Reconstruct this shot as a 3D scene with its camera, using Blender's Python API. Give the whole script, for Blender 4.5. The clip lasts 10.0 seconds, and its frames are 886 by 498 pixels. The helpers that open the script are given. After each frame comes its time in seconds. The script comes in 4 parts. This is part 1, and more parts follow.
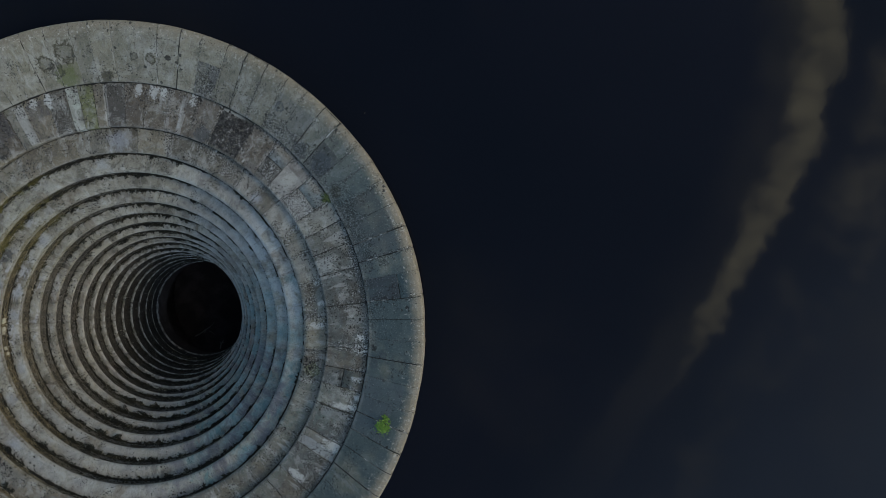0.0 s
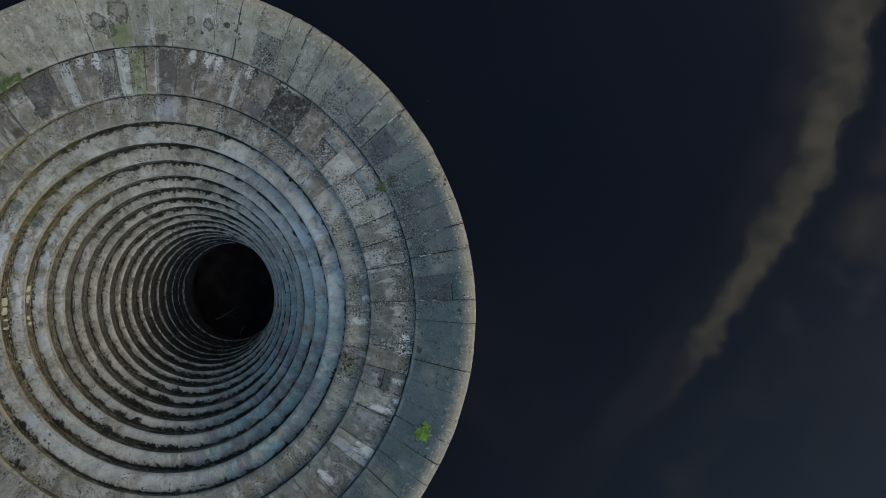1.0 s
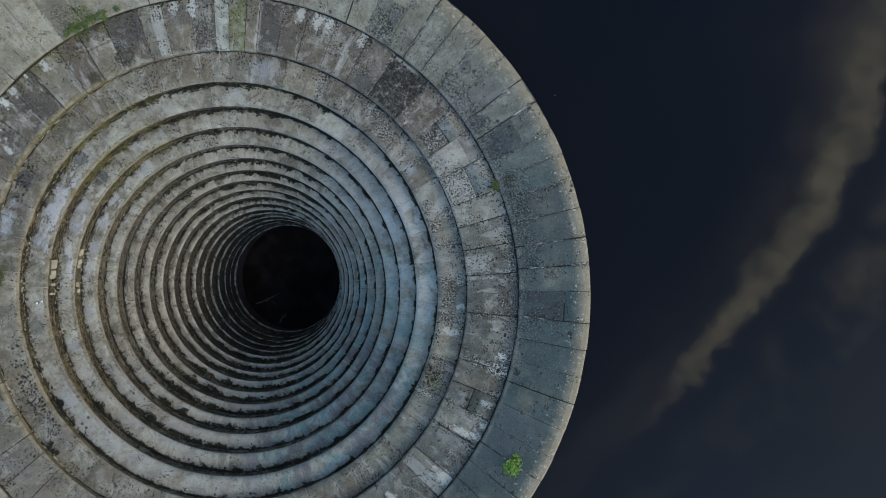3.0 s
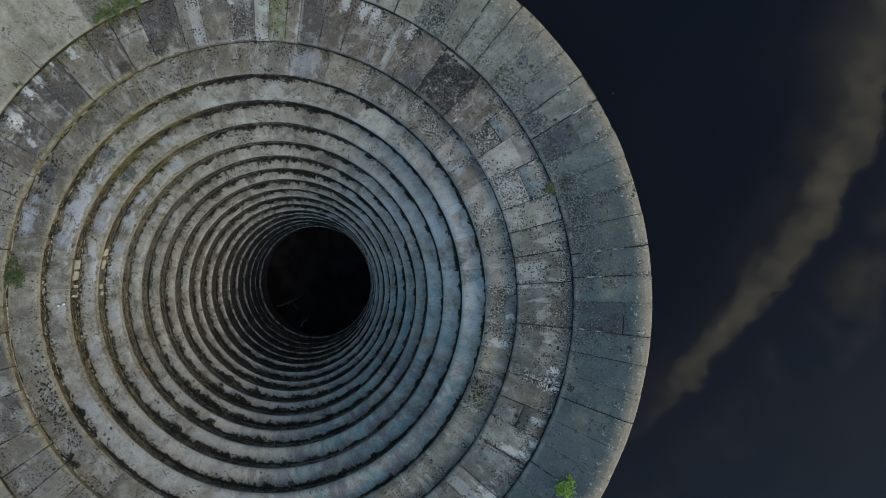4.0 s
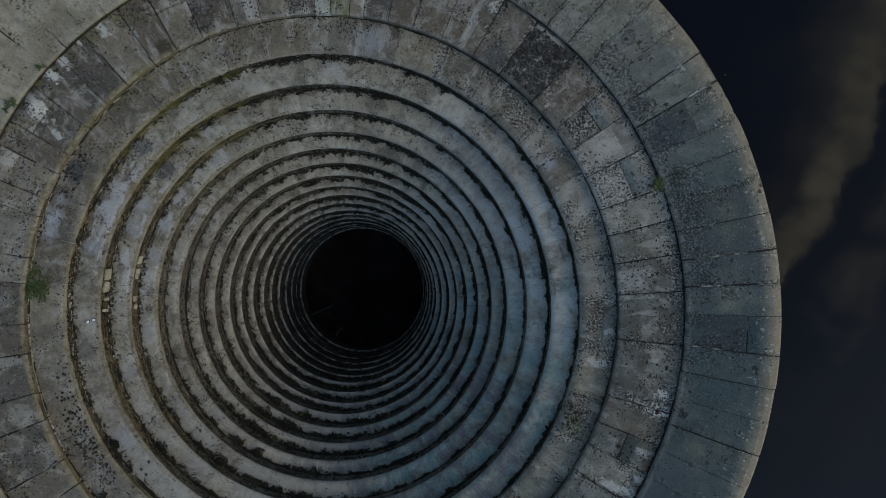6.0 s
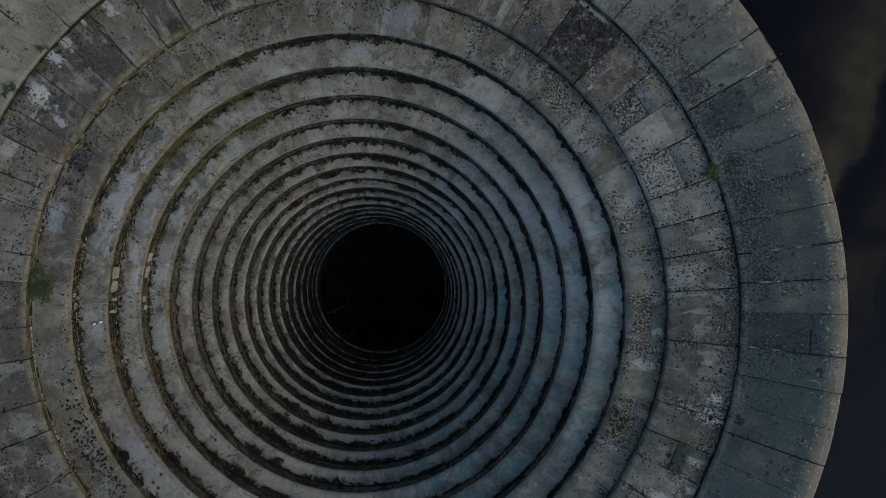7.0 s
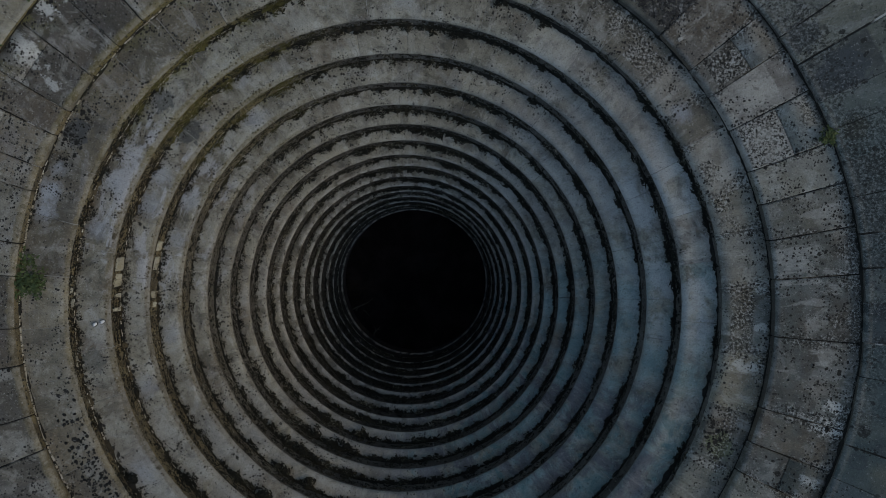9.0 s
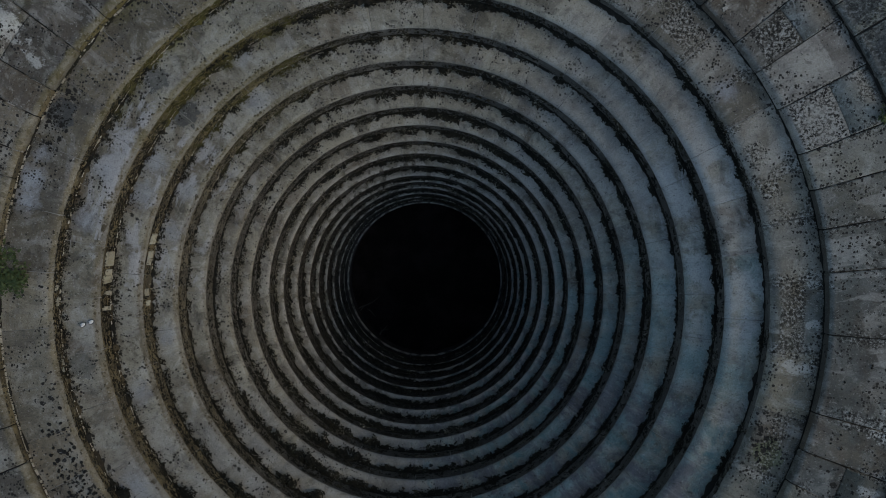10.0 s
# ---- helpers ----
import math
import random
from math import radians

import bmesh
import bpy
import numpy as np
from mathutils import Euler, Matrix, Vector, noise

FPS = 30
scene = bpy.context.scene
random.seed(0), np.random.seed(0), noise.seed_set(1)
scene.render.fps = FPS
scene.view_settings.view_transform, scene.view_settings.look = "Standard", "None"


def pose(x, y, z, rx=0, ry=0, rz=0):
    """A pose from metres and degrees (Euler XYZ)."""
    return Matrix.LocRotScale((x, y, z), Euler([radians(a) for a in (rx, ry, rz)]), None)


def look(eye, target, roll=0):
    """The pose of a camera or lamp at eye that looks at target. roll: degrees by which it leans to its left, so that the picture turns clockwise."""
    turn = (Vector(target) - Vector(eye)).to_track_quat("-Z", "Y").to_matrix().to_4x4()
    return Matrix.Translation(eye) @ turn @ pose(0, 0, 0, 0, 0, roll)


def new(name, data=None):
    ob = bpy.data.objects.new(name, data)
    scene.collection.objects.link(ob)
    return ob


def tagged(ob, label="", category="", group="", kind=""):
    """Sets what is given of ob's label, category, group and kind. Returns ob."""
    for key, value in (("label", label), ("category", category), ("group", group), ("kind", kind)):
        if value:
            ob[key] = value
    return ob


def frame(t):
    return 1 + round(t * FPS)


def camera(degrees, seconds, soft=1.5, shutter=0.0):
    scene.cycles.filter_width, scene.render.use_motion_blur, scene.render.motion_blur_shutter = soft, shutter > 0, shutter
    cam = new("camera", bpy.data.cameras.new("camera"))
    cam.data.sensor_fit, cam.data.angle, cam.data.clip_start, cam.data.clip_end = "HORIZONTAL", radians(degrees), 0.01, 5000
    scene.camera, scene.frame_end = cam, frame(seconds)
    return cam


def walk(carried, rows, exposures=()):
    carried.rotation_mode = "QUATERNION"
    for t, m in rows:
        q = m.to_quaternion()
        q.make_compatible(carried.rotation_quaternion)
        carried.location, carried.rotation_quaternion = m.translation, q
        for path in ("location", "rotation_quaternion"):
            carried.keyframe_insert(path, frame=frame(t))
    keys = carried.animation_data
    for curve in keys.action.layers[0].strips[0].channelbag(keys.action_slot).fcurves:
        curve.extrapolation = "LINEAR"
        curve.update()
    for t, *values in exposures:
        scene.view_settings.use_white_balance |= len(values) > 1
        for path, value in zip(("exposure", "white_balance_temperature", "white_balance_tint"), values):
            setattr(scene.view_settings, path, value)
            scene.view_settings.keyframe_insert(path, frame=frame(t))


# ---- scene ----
# A stone bellmouth spillway in a reservoir, seen from above; its axis is the z axis and its crest lies at z = 0.
cam = camera(65.96, 10.0, 0.6)
ROWS = [
    (0.0, 13.277, 4.017, 26.230, -1.11, 0.86, 0.62),
    (0.5, 12.246, 3.948, 25.449, -1.08, 1.06, 3.06),
    (1.0, 11.202, 3.876, 24.696, -1.04, 1.16, 5.29),
    (1.5, 10.166, 3.793, 23.989, -1.03, 1.15, 7.50),
    (2.0, 9.160, 3.703, 23.308, -1.00, 1.13, 9.35),
    (2.5, 8.183, 3.598, 22.640, -0.99, 1.03, 10.81),
    (4.0, 5.669, 3.247, 20.594, -0.80, 0.97, 12.78),
    (4.5, 4.950, 3.146, 19.896, -0.78, 0.96, 12.71),
    (5.0, 4.278, 3.034, 19.172, -0.74, 0.89, 12.68),
    (5.5, 3.658, 2.941, 18.458, -0.80, 0.80, 12.60),
    (7.0, 2.202, 2.508, 16.377, -1.05, 0.61, 12.19),
    (7.5, 1.847, 2.335, 15.681, -1.08, 0.67, 12.05),
    (8.0, 1.497, 2.137, 15.014, -1.06, 0.64, 11.91),
    (8.5, 1.177, 1.962, 14.347, -1.05, 0.59, 11.78),
    (9.0, 0.899, 1.813, 13.688, -1.09, 0.59, 11.68),
    (9.5, 0.664, 1.663, 13.016, -1.10, 0.55, 11.55),
    (10.0, 0.450, 1.497, 12.375, -1.00, 0.35, 11.46),
]
EXPOSURES = [(0.0, -0.27, 6720, 3), (1.0, 0.03, 6720, 3), (1.5, 0.16, 6720, 3), (2.5, 0.34, 6720, 3), (4.0, 0.08, 6720, 3), (5.0, -0.24, 6720, 3), (7.5, -0.89, 6720, 5), (10.0, -0.88, 6720, 5)]
walk(cam, [(t, pose(*rest)) for t, *rest in ROWS], EXPOSURES)

# ---- world, sun ----
SUN_AZ, SUN_EL = -5.0, 31.0


class Nodes:
    """Short hand for building node trees."""

    def __init__(self, tree):
        self.tree = tree

    def add(self, kind, **values):
        node = self.tree.nodes.new(kind)
        for key, value in values.items():
            setattr(node, key, value)
        return node

    def put(self, socket, value):
        if isinstance(value, bpy.types.NodeSocket):
            self.tree.links.new(value, socket)
        elif value is not None:
            socket.default_value = value

    def math(self, op, a, b=None, c=None, clamp=False):
        node = self.add("ShaderNodeMath", operation=op, use_clamp=clamp)
        for socket, value in zip(node.inputs, (a, b, c)):
            self.put(socket, value)
        return node.outputs[0]

    def mix(self, factor, a, b, blend="MIX"):
        node = self.add("ShaderNodeMix", data_type="RGBA", blend_type=blend)
        self.put(node.inputs[0], factor)
        self.put(node.inputs[6], a)
        self.put(node.inputs[7], b)
        return node.outputs[2]

    def ramp(self, factor, low, high, out_low=0.0, out_high=1.0, smooth=True):
        node = self.add("ShaderNodeMapRange", interpolation_type="SMOOTHSTEP" if smooth else "LINEAR")
        for n, value in enumerate((factor, low, high, out_low, out_high)):
            self.put(node.inputs[n], value)
        return node.outputs[0]

    def noise(self, vector, scale, detail=3.0, rough=0.55, warp=0.0):
        node = self.add("ShaderNodeTexNoise")
        self.put(node.inputs["Vector"], vector)
        node.inputs["Scale"].default_value = scale
        node.inputs["Detail"].default_value = detail
        node.inputs["Roughness"].default_value = rough
        node.inputs["Distortion"].default_value = warp
        return node.outputs["Fac"]

    def xyz(self, x, y, z):
        node = self.add("ShaderNodeCombineXYZ")
        for socket, value in zip(node.inputs, (x, y, z)):
            self.put(socket, value)
        return node.outputs[0]

    def split(self, vector):
        node = self.add("ShaderNodeSeparateXYZ")
        self.put(node.inputs[0], vector)
        return node.outputs


def rgb(r, g, b):
    return (r, g, b, 1.0)


world = bpy.data.worlds.new("sky")
scene.world = world
world.use_nodes = True
world.node_tree.nodes.clear()
N = Nodes(world.node_tree)
sky = N.add("ShaderNodeTexSky", sky_type="NISHITA", sun_disc=False)
sky.sun_elevation, sky.sun_rotation = radians(SUN_EL), radians(90 - SUN_AZ)
sky.air_density, sky.dust_density, sky.ozone_density = 1.0, 1.2, 1.2
way = N.split(N.add("ShaderNodeTexCoord").outputs["Generated"])
up = N.math("MAXIMUM", way[2], 0.05)
u, v = N.math("DIVIDE", way[0], up), N.math("DIVIDE", way[1], up)
flat = N.xyz(u, v, 0.0)
wisp = N.noise(flat, 4.0, 5.0, 0.6)
fine = N.noise(flat, 13.0, 7.0, 0.66)
# one long streak of cloud, high in the east
middle = N.math("MULTIPLY_ADD", N.math("MULTIPLY_ADD", v, -0.50, 0.46), v, 0.447)
off = N.math("SUBTRACT", u, middle)
off = N.math("ADD", off, N.math("MULTIPLY_ADD", wisp, 0.07, -0.035))
off = N.math("ADD", off, N.math("MULTIPLY_ADD", fine, 0.085, -0.042))
# its outer edge is crisp, its inner one frays out into haze
outward = N.math("DIVIDE", off, N.ramp(v, -0.2, 0.35, 0.011, 0.037, False))
inward = N.math("DIVIDE", N.math("MULTIPLY", off, -1.0), N.ramp(v, -0.2, 0.35, 0.017, 0.060, False))
streak = N.math("MULTIPLY", N.ramp(outward, 0.6, 1.0, 1.0, 0.0), N.ramp(inward, 0.2, 1.3, 1.0, 0.0))
streak = N.math("MULTIPLY", streak, N.ramp(v, -0.29, -0.03))
streak = N.math("MULTIPLY", streak, N.ramp(fine, 0.25, 0.6, 0.5, 1.0))
streak = N.math("MULTIPLY", streak, N.ramp(v, 0.18, 0.45, 1.0, 0.75))
streak = N.math("MULTIPLY", streak, N.ramp(N.noise(flat, 34.0, 5.0, 0.7), 0.36, 0.58, 0.6, 1.0))
haze = N.math("MULTIPLY", N.ramp(off, -0.13, -0.01), N.ramp(outward, 0.3, 1.0, 1.0, 0.0))
haze = N.math("MULTIPLY", haze, N.math("MULTIPLY", N.ramp(v, 0.0, 0.28, 0.06, 0.42), N.ramp(wisp, 0.35, 0.62, 0.25, 1.0)))
tail = N.math("MULTIPLY", N.ramp(N.math("ABSOLUTE", N.math("ADD", off, 0.03)), 0.015, 0.06, 1.0, 0.0), N.math("MULTIPLY", N.ramp(v, -0.42, -0.2), N.ramp(v, -0.15, 0.0, 0.10, 0.0)))
streak = N.math("MAXIMUM", N.math("MAXIMUM", streak, haze), tail)
thin = N.math("MULTIPLY", N.ramp(N.noise(flat, 2.2, 6.0, 0.62), 0.5, 0.8), 0.10)
side = N.ramp(N.math("ABSOLUTE", N.math("ADD", off, -0.12)), 0.02, 0.08, 1.0, 0.0)
side = N.math("MULTIPLY", side, N.math("MULTIPLY", N.ramp(N.noise(flat, 9.0, 6.0, 0.68), 0.42, 0.66), N.ramp(v, -0.2, 0.1, 0.12, 0.42)))
cloud = N.math("MAXIMUM", N.math("MAXIMUM", streak, thin), side)
back_sky = N.add("ShaderNodeBackground")
N.put(back_sky.inputs[0], sky.outputs[0])
back_sky.inputs[1].default_value = 0.145
back_cloud = N.add("ShaderNodeBackground")
back_cloud.inputs[0].default_value, back_cloud.inputs[1].default_value = rgb(1.0, 0.90, 0.66), 3.4
# a paler veil low in the south-east
veil = N.math("MULTIPLY", N.ramp(N.math("SUBTRACT", u, v), 0.30, 1.05), N.ramp(N.noise(flat, 1.5, 3.0), 0.3, 0.7, 0.5, 1.0))
back_veil = N.add("ShaderNodeBackground")
back_veil.inputs[0].default_value, back_veil.inputs[1].default_value = rgb(0.46, 0.65, 0.97), 1.7
hazy = N.add("ShaderNodeMixShader")
N.put(hazy.inputs[0], N.math("MULTIPLY", veil, 0.95))
N.put(hazy.inputs[1], back_sky.outputs[0])
N.put(hazy.inputs[2], back_veil.outputs[0])
both = N.add("ShaderNodeMixShader")
N.put(both.inputs[0], cloud)
N.put(both.inputs[1], hazy.outputs[0])
N.put(both.inputs[2], back_cloud.outputs[0])
N.put(N.add("ShaderNodeOutputWorld").inputs[0], both.outputs[0])

sun_data = bpy.data.lights.new("sun", "SUN")
sun_data.energy, sun_data.angle, sun_data.color = 1.30, radians(20), (1.0, 0.73, 0.43)
sun = new("sun", sun_data)
a, b = radians(SUN_AZ), radians(SUN_EL)
sun.matrix_world = look((60 * math.cos(a) * math.cos(b), 60 * math.sin(a) * math.cos(b), 60 * math.sin(b)), (0, 0, 0))


# ---- materials ----
def material(name):
    made = bpy.data.materials.new(name)
    made.use_nodes = True
    made.node_tree.nodes.clear()
    n = Nodes(made.node_tree)
    shader = n.add("ShaderNodeBsdfPrincipled")
    n.put(n.add("ShaderNodeOutputMaterial").inputs[0], shader.outputs[0])
    return made, n, shader


def polar(n):
    """World place, radius and angle about the axis (degrees from +x)."""
    place = n.add("ShaderNodeNewGeometry").outputs["Position"]
    x, y, z = n.split(place)
    radius = n.math("SQRT", n.math("ADD", n.math("MULTIPLY", x, x), n.math("MULTIPLY", y, y)))
    angle = n.math("MULTIPLY", n.math("ARCTAN2", y, x), 57.29578)
    return place, x, y, z, radius, angle


def around(n, angle, centre, half, soft):
    """1 where the angle lies within half degrees of centre, fading over soft degrees."""
    away = n.math("ABSOLUTE", n.math("SUBTRACT", n.math("FLOORED_MODULO", n.math("ADD", angle, 540.0 - centre), 360.0), 180.0))
    return n.ramp(away, half, half + soft, 1.0, 0.0)


def spots_of(n, place, scale, where, low, high, biggest):
    """Swarms of ragged round spots; where is the field that decides how large they grow."""
    cells = n.add("ShaderNodeTexVoronoi", feature="F1")
    n.put(cells.inputs["Vector"], place)
    cells.inputs["Scale"].default_value = scale
    tone = n.split(cells.outputs["Color"])[0]
    size = n.math("MULTIPLY", n.ramp(where, low, high, 0.0, biggest, False), n.ramp(tone, 0.3, 1.0, 0.05, 1.0, False))
    ragged = n.math("MULTIPLY_ADD", n.noise(place, scale * 2.4, 4.0, 0.65), 1.1, -0.55)
    mask = n.ramp(n.math("ADD", cells.outputs["Distance"], ragged), n.math("MULTIPLY", size, 0.8), size, 1.0, 0.0)
    return n.math("MULTIPLY", mask, n.ramp(size, 0.03, 0.09))


def blob(n, radius, angle, warp, r, at, size, hollow=False, drip=False, soft=False):
    """A ragged stain of its own: 1 inside, 0 outside; hollow leaves a ring; drip draws it out down the slope."""
    down = n.math("MULTIPLY", n.math("SUBTRACT", radius, r), 0.6 if drip else 1.0)
    side = n.math("MULTIPLY", n.math("SUBTRACT", angle, at), math.radians(1.0) * r * (1.4 if drip else 1.0))
    far = n.math("SQRT", n.math("ADD", n.math("MULTIPLY", down, down), n.math("MULTIPLY", side, side)))
    far = n.math("ADD", far, n.math("MULTIPLY", warp, size * (4.0 if drip else 2.2)))
    mask = n.ramp(far, size * (0.1 if soft else 0.5 if drip else 0.8), size * (1.35 if soft else 1.05), 1.0, 0.0)
    if hollow:
        mask = n.math("SUBTRACT", mask, n.math("MULTIPLY", n.ramp(far, size * 0.5, size * 0.75, 1.0, 0.0), 0.6))
    return mask


# stains: radius, angle, size, hollow, colour, strength
BLACK, OLIVE, WHITE, SLATE, GREEN, CHALK = rgb(0.022, 0.021, 0.017), rgb(0.05, 0.045, 0.024), rgb(0.62, 0.63, 0.60), rgb(0.075, 0.085, 0.09), rgb(0.13, 0.15, 0.06), rgb(0.42, 0.455, 0.50)
FIRST_CREST_STAINS = [
    (10.30, 101.3, 0.42, False, GREEN, 0.75), (11.15, 99.8, 0.42, True, OLIVE, 0.9), (10.90, 104.4, 0.33, True, OLIVE, 0.9),
    (10.60, 102.6, 0.30, True, BLACK, 0.7), (10.14, 92.4, 0.26, False, OLIVE, 0.8), (10.90, 86.0, 0.17, True, BLACK, 0.8),
    (10.86, 82.5, 0.22, True, OLIVE, 0.9), (11.00, 78.9, 0.13, False, BLACK, 0.9), (10.57, 40.0, 0.46, False, SLATE, 0.85),
    (10.25, 45.5, 0.35, False, SLATE, 0.7), (11.05, 54.0, 0.20, True, SLATE, 0.8), (10.25, 16.0, 0.34, True, SLATE, 0.75),
]
SECOND_CREST_STAINS = [
    (10.35, 33.5, 0.24, False, OLIVE, 0.6), (10.20, -2.5, 0.13, False, BLACK, 0.8), (10.60, -4.0, 0.16, True, SLATE, 0.8),
    (10.25, 128.0, 0.40, False, GREEN, 0.8), (10.25, -6.0, 0.18, True, SLATE, 0.7),
]
CREST_STAINS = FIRST_CREST_STAINS + SECOND_CREST_STAINS
FIRST_STEP_STAINS = [
    (5.6, -160.0, 0.26, False, CHALK, 0.5), (6.95, -158.0, 0.30, False, SLATE, 0.5), (6.25, -150.0, 0.30, False, CHALK, 0.5),
    (6.9, -135.0, 0.34, False, CHALK, 0.5), (6.95, 8.0, 0.30, False, CHALK, 0.5), (6.95, 100.0, 0.30, False, CHALK, 0.4),
    (6.40, 136.0, 0.26, False, CHALK, 0.5), (5.62, 140.0, 0.30, False, CHALK, 0.5), (6.98, 150.0, 0.26, False, SLATE, 0.7),
    (6.30, 152.0, 0.30, False, SLATE, 0.75), (6.33, 163.0, 0.34, False, CHALK, 0.65), (5.6, 166.0, 0.28, False, CHALK, 0.55),
]
SECOND_STEP_STAINS = [
    (6.95, 168.0, 0.30, False, CHALK, 0.55), (6.28, 170.0, 0.34, False, CHALK, 0.6), (5.6, 176.0, 0.28, False, CHALK, 0.5),
    (6.90, 177.0, 0.30, False, CHALK, 0.5),
]
STEP_STAINS = FIRST_STEP_STAINS + SECOND_STEP_STAINS
FIRST_APRON_STAINS = [
    (9.10, -38.6, 0.30, False, WHITE, 0.7), (9.70, -27.6, 0.34, False, WHITE, 0.75), (9.30, -17.7, 0.22, False, WHITE, 0.7),
    (9.82, -17.2, 0.20, False, WHITE, 0.85), (9.85, -14.8, 0.14, False, WHITE, 0.8), (9.60, -10.6, 0.16, False, WHITE, 0.7), (7.75, -11.0, 0.32, False, GREEN, 0.6),
    (9.64, -3.4, 0.26, False, WHITE, 0.95), (9.66, -0.6, 0.18, False, WHITE, 0.9), (7.85, 2.2, 0.22, False, WHITE, 0.6),
    (8.05, 8.8, 0.13, False, WHITE, 0.6), (8.10, 14.6, 0.12, False, WHITE, 0.6),
]
SECOND_APRON_STAINS = [
    (9.80, 72.6, 0.22, False, WHITE, 0.7), (8.60, 68.0, 0.34, False, SLATE, 0.7), (9.78, 79.8, 0.20, False, WHITE, 0.75),
    (9.74, 82.2, 0.26, False, WHITE, 0.75), (9.74, 85.8, 0.20, False, WHITE, 0.7), (9.70, 107.6, 0.24, False, WHITE, 0.8),
    (9.86, 111.2, 0.24, False, WHITE, 0.7), (8.68, 124.0, 0.34, True, BLACK, 0.85), (9.80, 139.6, 0.20, False, WHITE, 0.75), (9.84, 143.8, 0.09, False, WHITE, 0.9),
    (9.85, 147.6, 0.20, False, WHITE, 0.85), (9.80, 150.6, 0.22, False, WHITE, 0.95), (8.45, 132.6, 0.22, False, OLIVE, 0.8),
]
THIRD_APRON_STAINS = [
    (9.74, 155.8, 0.30, False, WHITE, 0.75), (9.50, 157.0, 0.26, False, WHITE, 0.6), (8.75, 158.0, 0.16, False, WHITE, 0.7), (7.98, 169.0, 0.18, False, CHALK, 0.6),
    (8.0, 173.0, 0.28, False, CHALK, 0.9), (7.95, 176.0, 0.24, False, CHALK, 0.8), (7.95, 162.5, 0.30, False, SLATE, 0.8), (7.70, 92.0, 0.5, False, CHALK, 0.5),
    (7.60, 46.0, 0.24, False, CHALK, 0.6),
]
APRON_STAINS = FIRST_APRON_STAINS + SECOND_APRON_STAINS + THIRD_APRON_STAINS


def oblong(n, radius, angle, warp, runs, patch):
    """A patch with square corners between two angles and two radii."""
    a_low, a_high, r_low, r_high = patch
    a = n.math("ADD", angle, n.math("MULTIPLY", warp, 0.8))
    r = n.math("ADD", radius, n.math("MULTIPLY", warp, 0.12))
    mask = n.math("MULTIPLY", n.ramp(a, a_low - 0.15, a_low + 0.15), n.ramp(a, a_high - 0.15, a_high + 0.15, 1.0, 0.0))
    return n.math("MULTIPLY", mask, n.math("MULTIPLY", n.ramp(r, r_low - 0.02, r_low + 0.02), n.math("MULTIPLY", n.ramp(r, r_high - 0.02, r_high + 0.02, 1.0, 0.0), n.ramp(runs, 0.36, 0.56, 0.35, 1.0))))


# patches: from angle, to angle, from radius, to radius, colour, strength
FIRST_CREST_PATCHES = [
    (7.95, 12.75, 9.9, 11.35, rgb(0.065, 0.072, 0.077), 0.95), (67.9, 72.7, 9.9, 11.2, rgb(0.08, 0.085, 0.09), 0.75), (46.9, 55.3, 9.9, 11.55, rgb(0.14, 0.15, 0.15), 0.5),
    (37.9, 42.7, 9.95, 11.2, rgb(0.065, 0.07, 0.07), 0.8), (25.7, 30.0, 9.9, 11.7, rgb(0.10, 0.10, 0.092), 0.55), (21.1, 25.6, 9.9, 11.8, rgb(0.10, 0.102, 0.095), 0.6),
    (126.7, 133.3, 9.95, 11.2, rgb(0.115, 0.108, 0.08), 0.7), (141.6, 153.8, 9.95, 10.8, rgb(0.14, 0.13, 0.10), 0.4),
]
SECOND_CREST_PATCHES = [
    (98.0, 102.6, 9.9, 10.75, rgb(0.13, 0.135, 0.06), 0.7), (16.9, 21.1, 9.9, 11.8, rgb(0.115, 0.118, 0.115), 0.5), (-13.4, -8.9, 9.9, 11.6, rgb(0.13, 0.145, 0.155), 0.5),
    (-21.5, -13.4, 9.9, 11.3, rgb(0.12, 0.135, 0.145), 0.55),
]
CREST_PATCHES = FIRST_CREST_PATCHES + SECOND_CREST_PATCHES
APRON_PATCHES = [
    (74.4, 75.2, 8.5, 9.8, rgb(0.50, 0.50, 0.47), 0.5), (93.5, 94.4, 8.3, 9.9, rgb(0.52, 0.52, 0.48), 0.5), (39.8, 45.3, 9.45, 9.97, rgb(0.13, 0.115, 0.10), 0.7),
    (118.6, 125.0, 8.95, 9.97, rgb(0.07, 0.066, 0.068), 0.75), (108.2, 113.2, 9.15, 9.78, rgb(0.085, 0.08, 0.082), 0.7), (113.8, 116.2, 8.3, 9.9, rgb(0.50, 0.50, 0.47), 0.55),
    (-159.6, -157.9, 8.3, 9.9, rgb(0.36, 0.35, 0.32), 0.6), (164.6, 167.0, 9.32, 9.97, rgb(0.42, 0.42, 0.40), 0.55), (-30.9, -28.6, 8.3, 9.9, rgb(0.40, 0.43, 0.44), 0.5),
    (-21.5, -19.2, 8.6, 9.9, rgb(0.40, 0.41, 0.40), 0.4),
]
RUBBLE_PATCHES = [(59.8, 65.3, 9.74, 9.90, rgb(0.70, 0.70, 0.66), 0.9)]

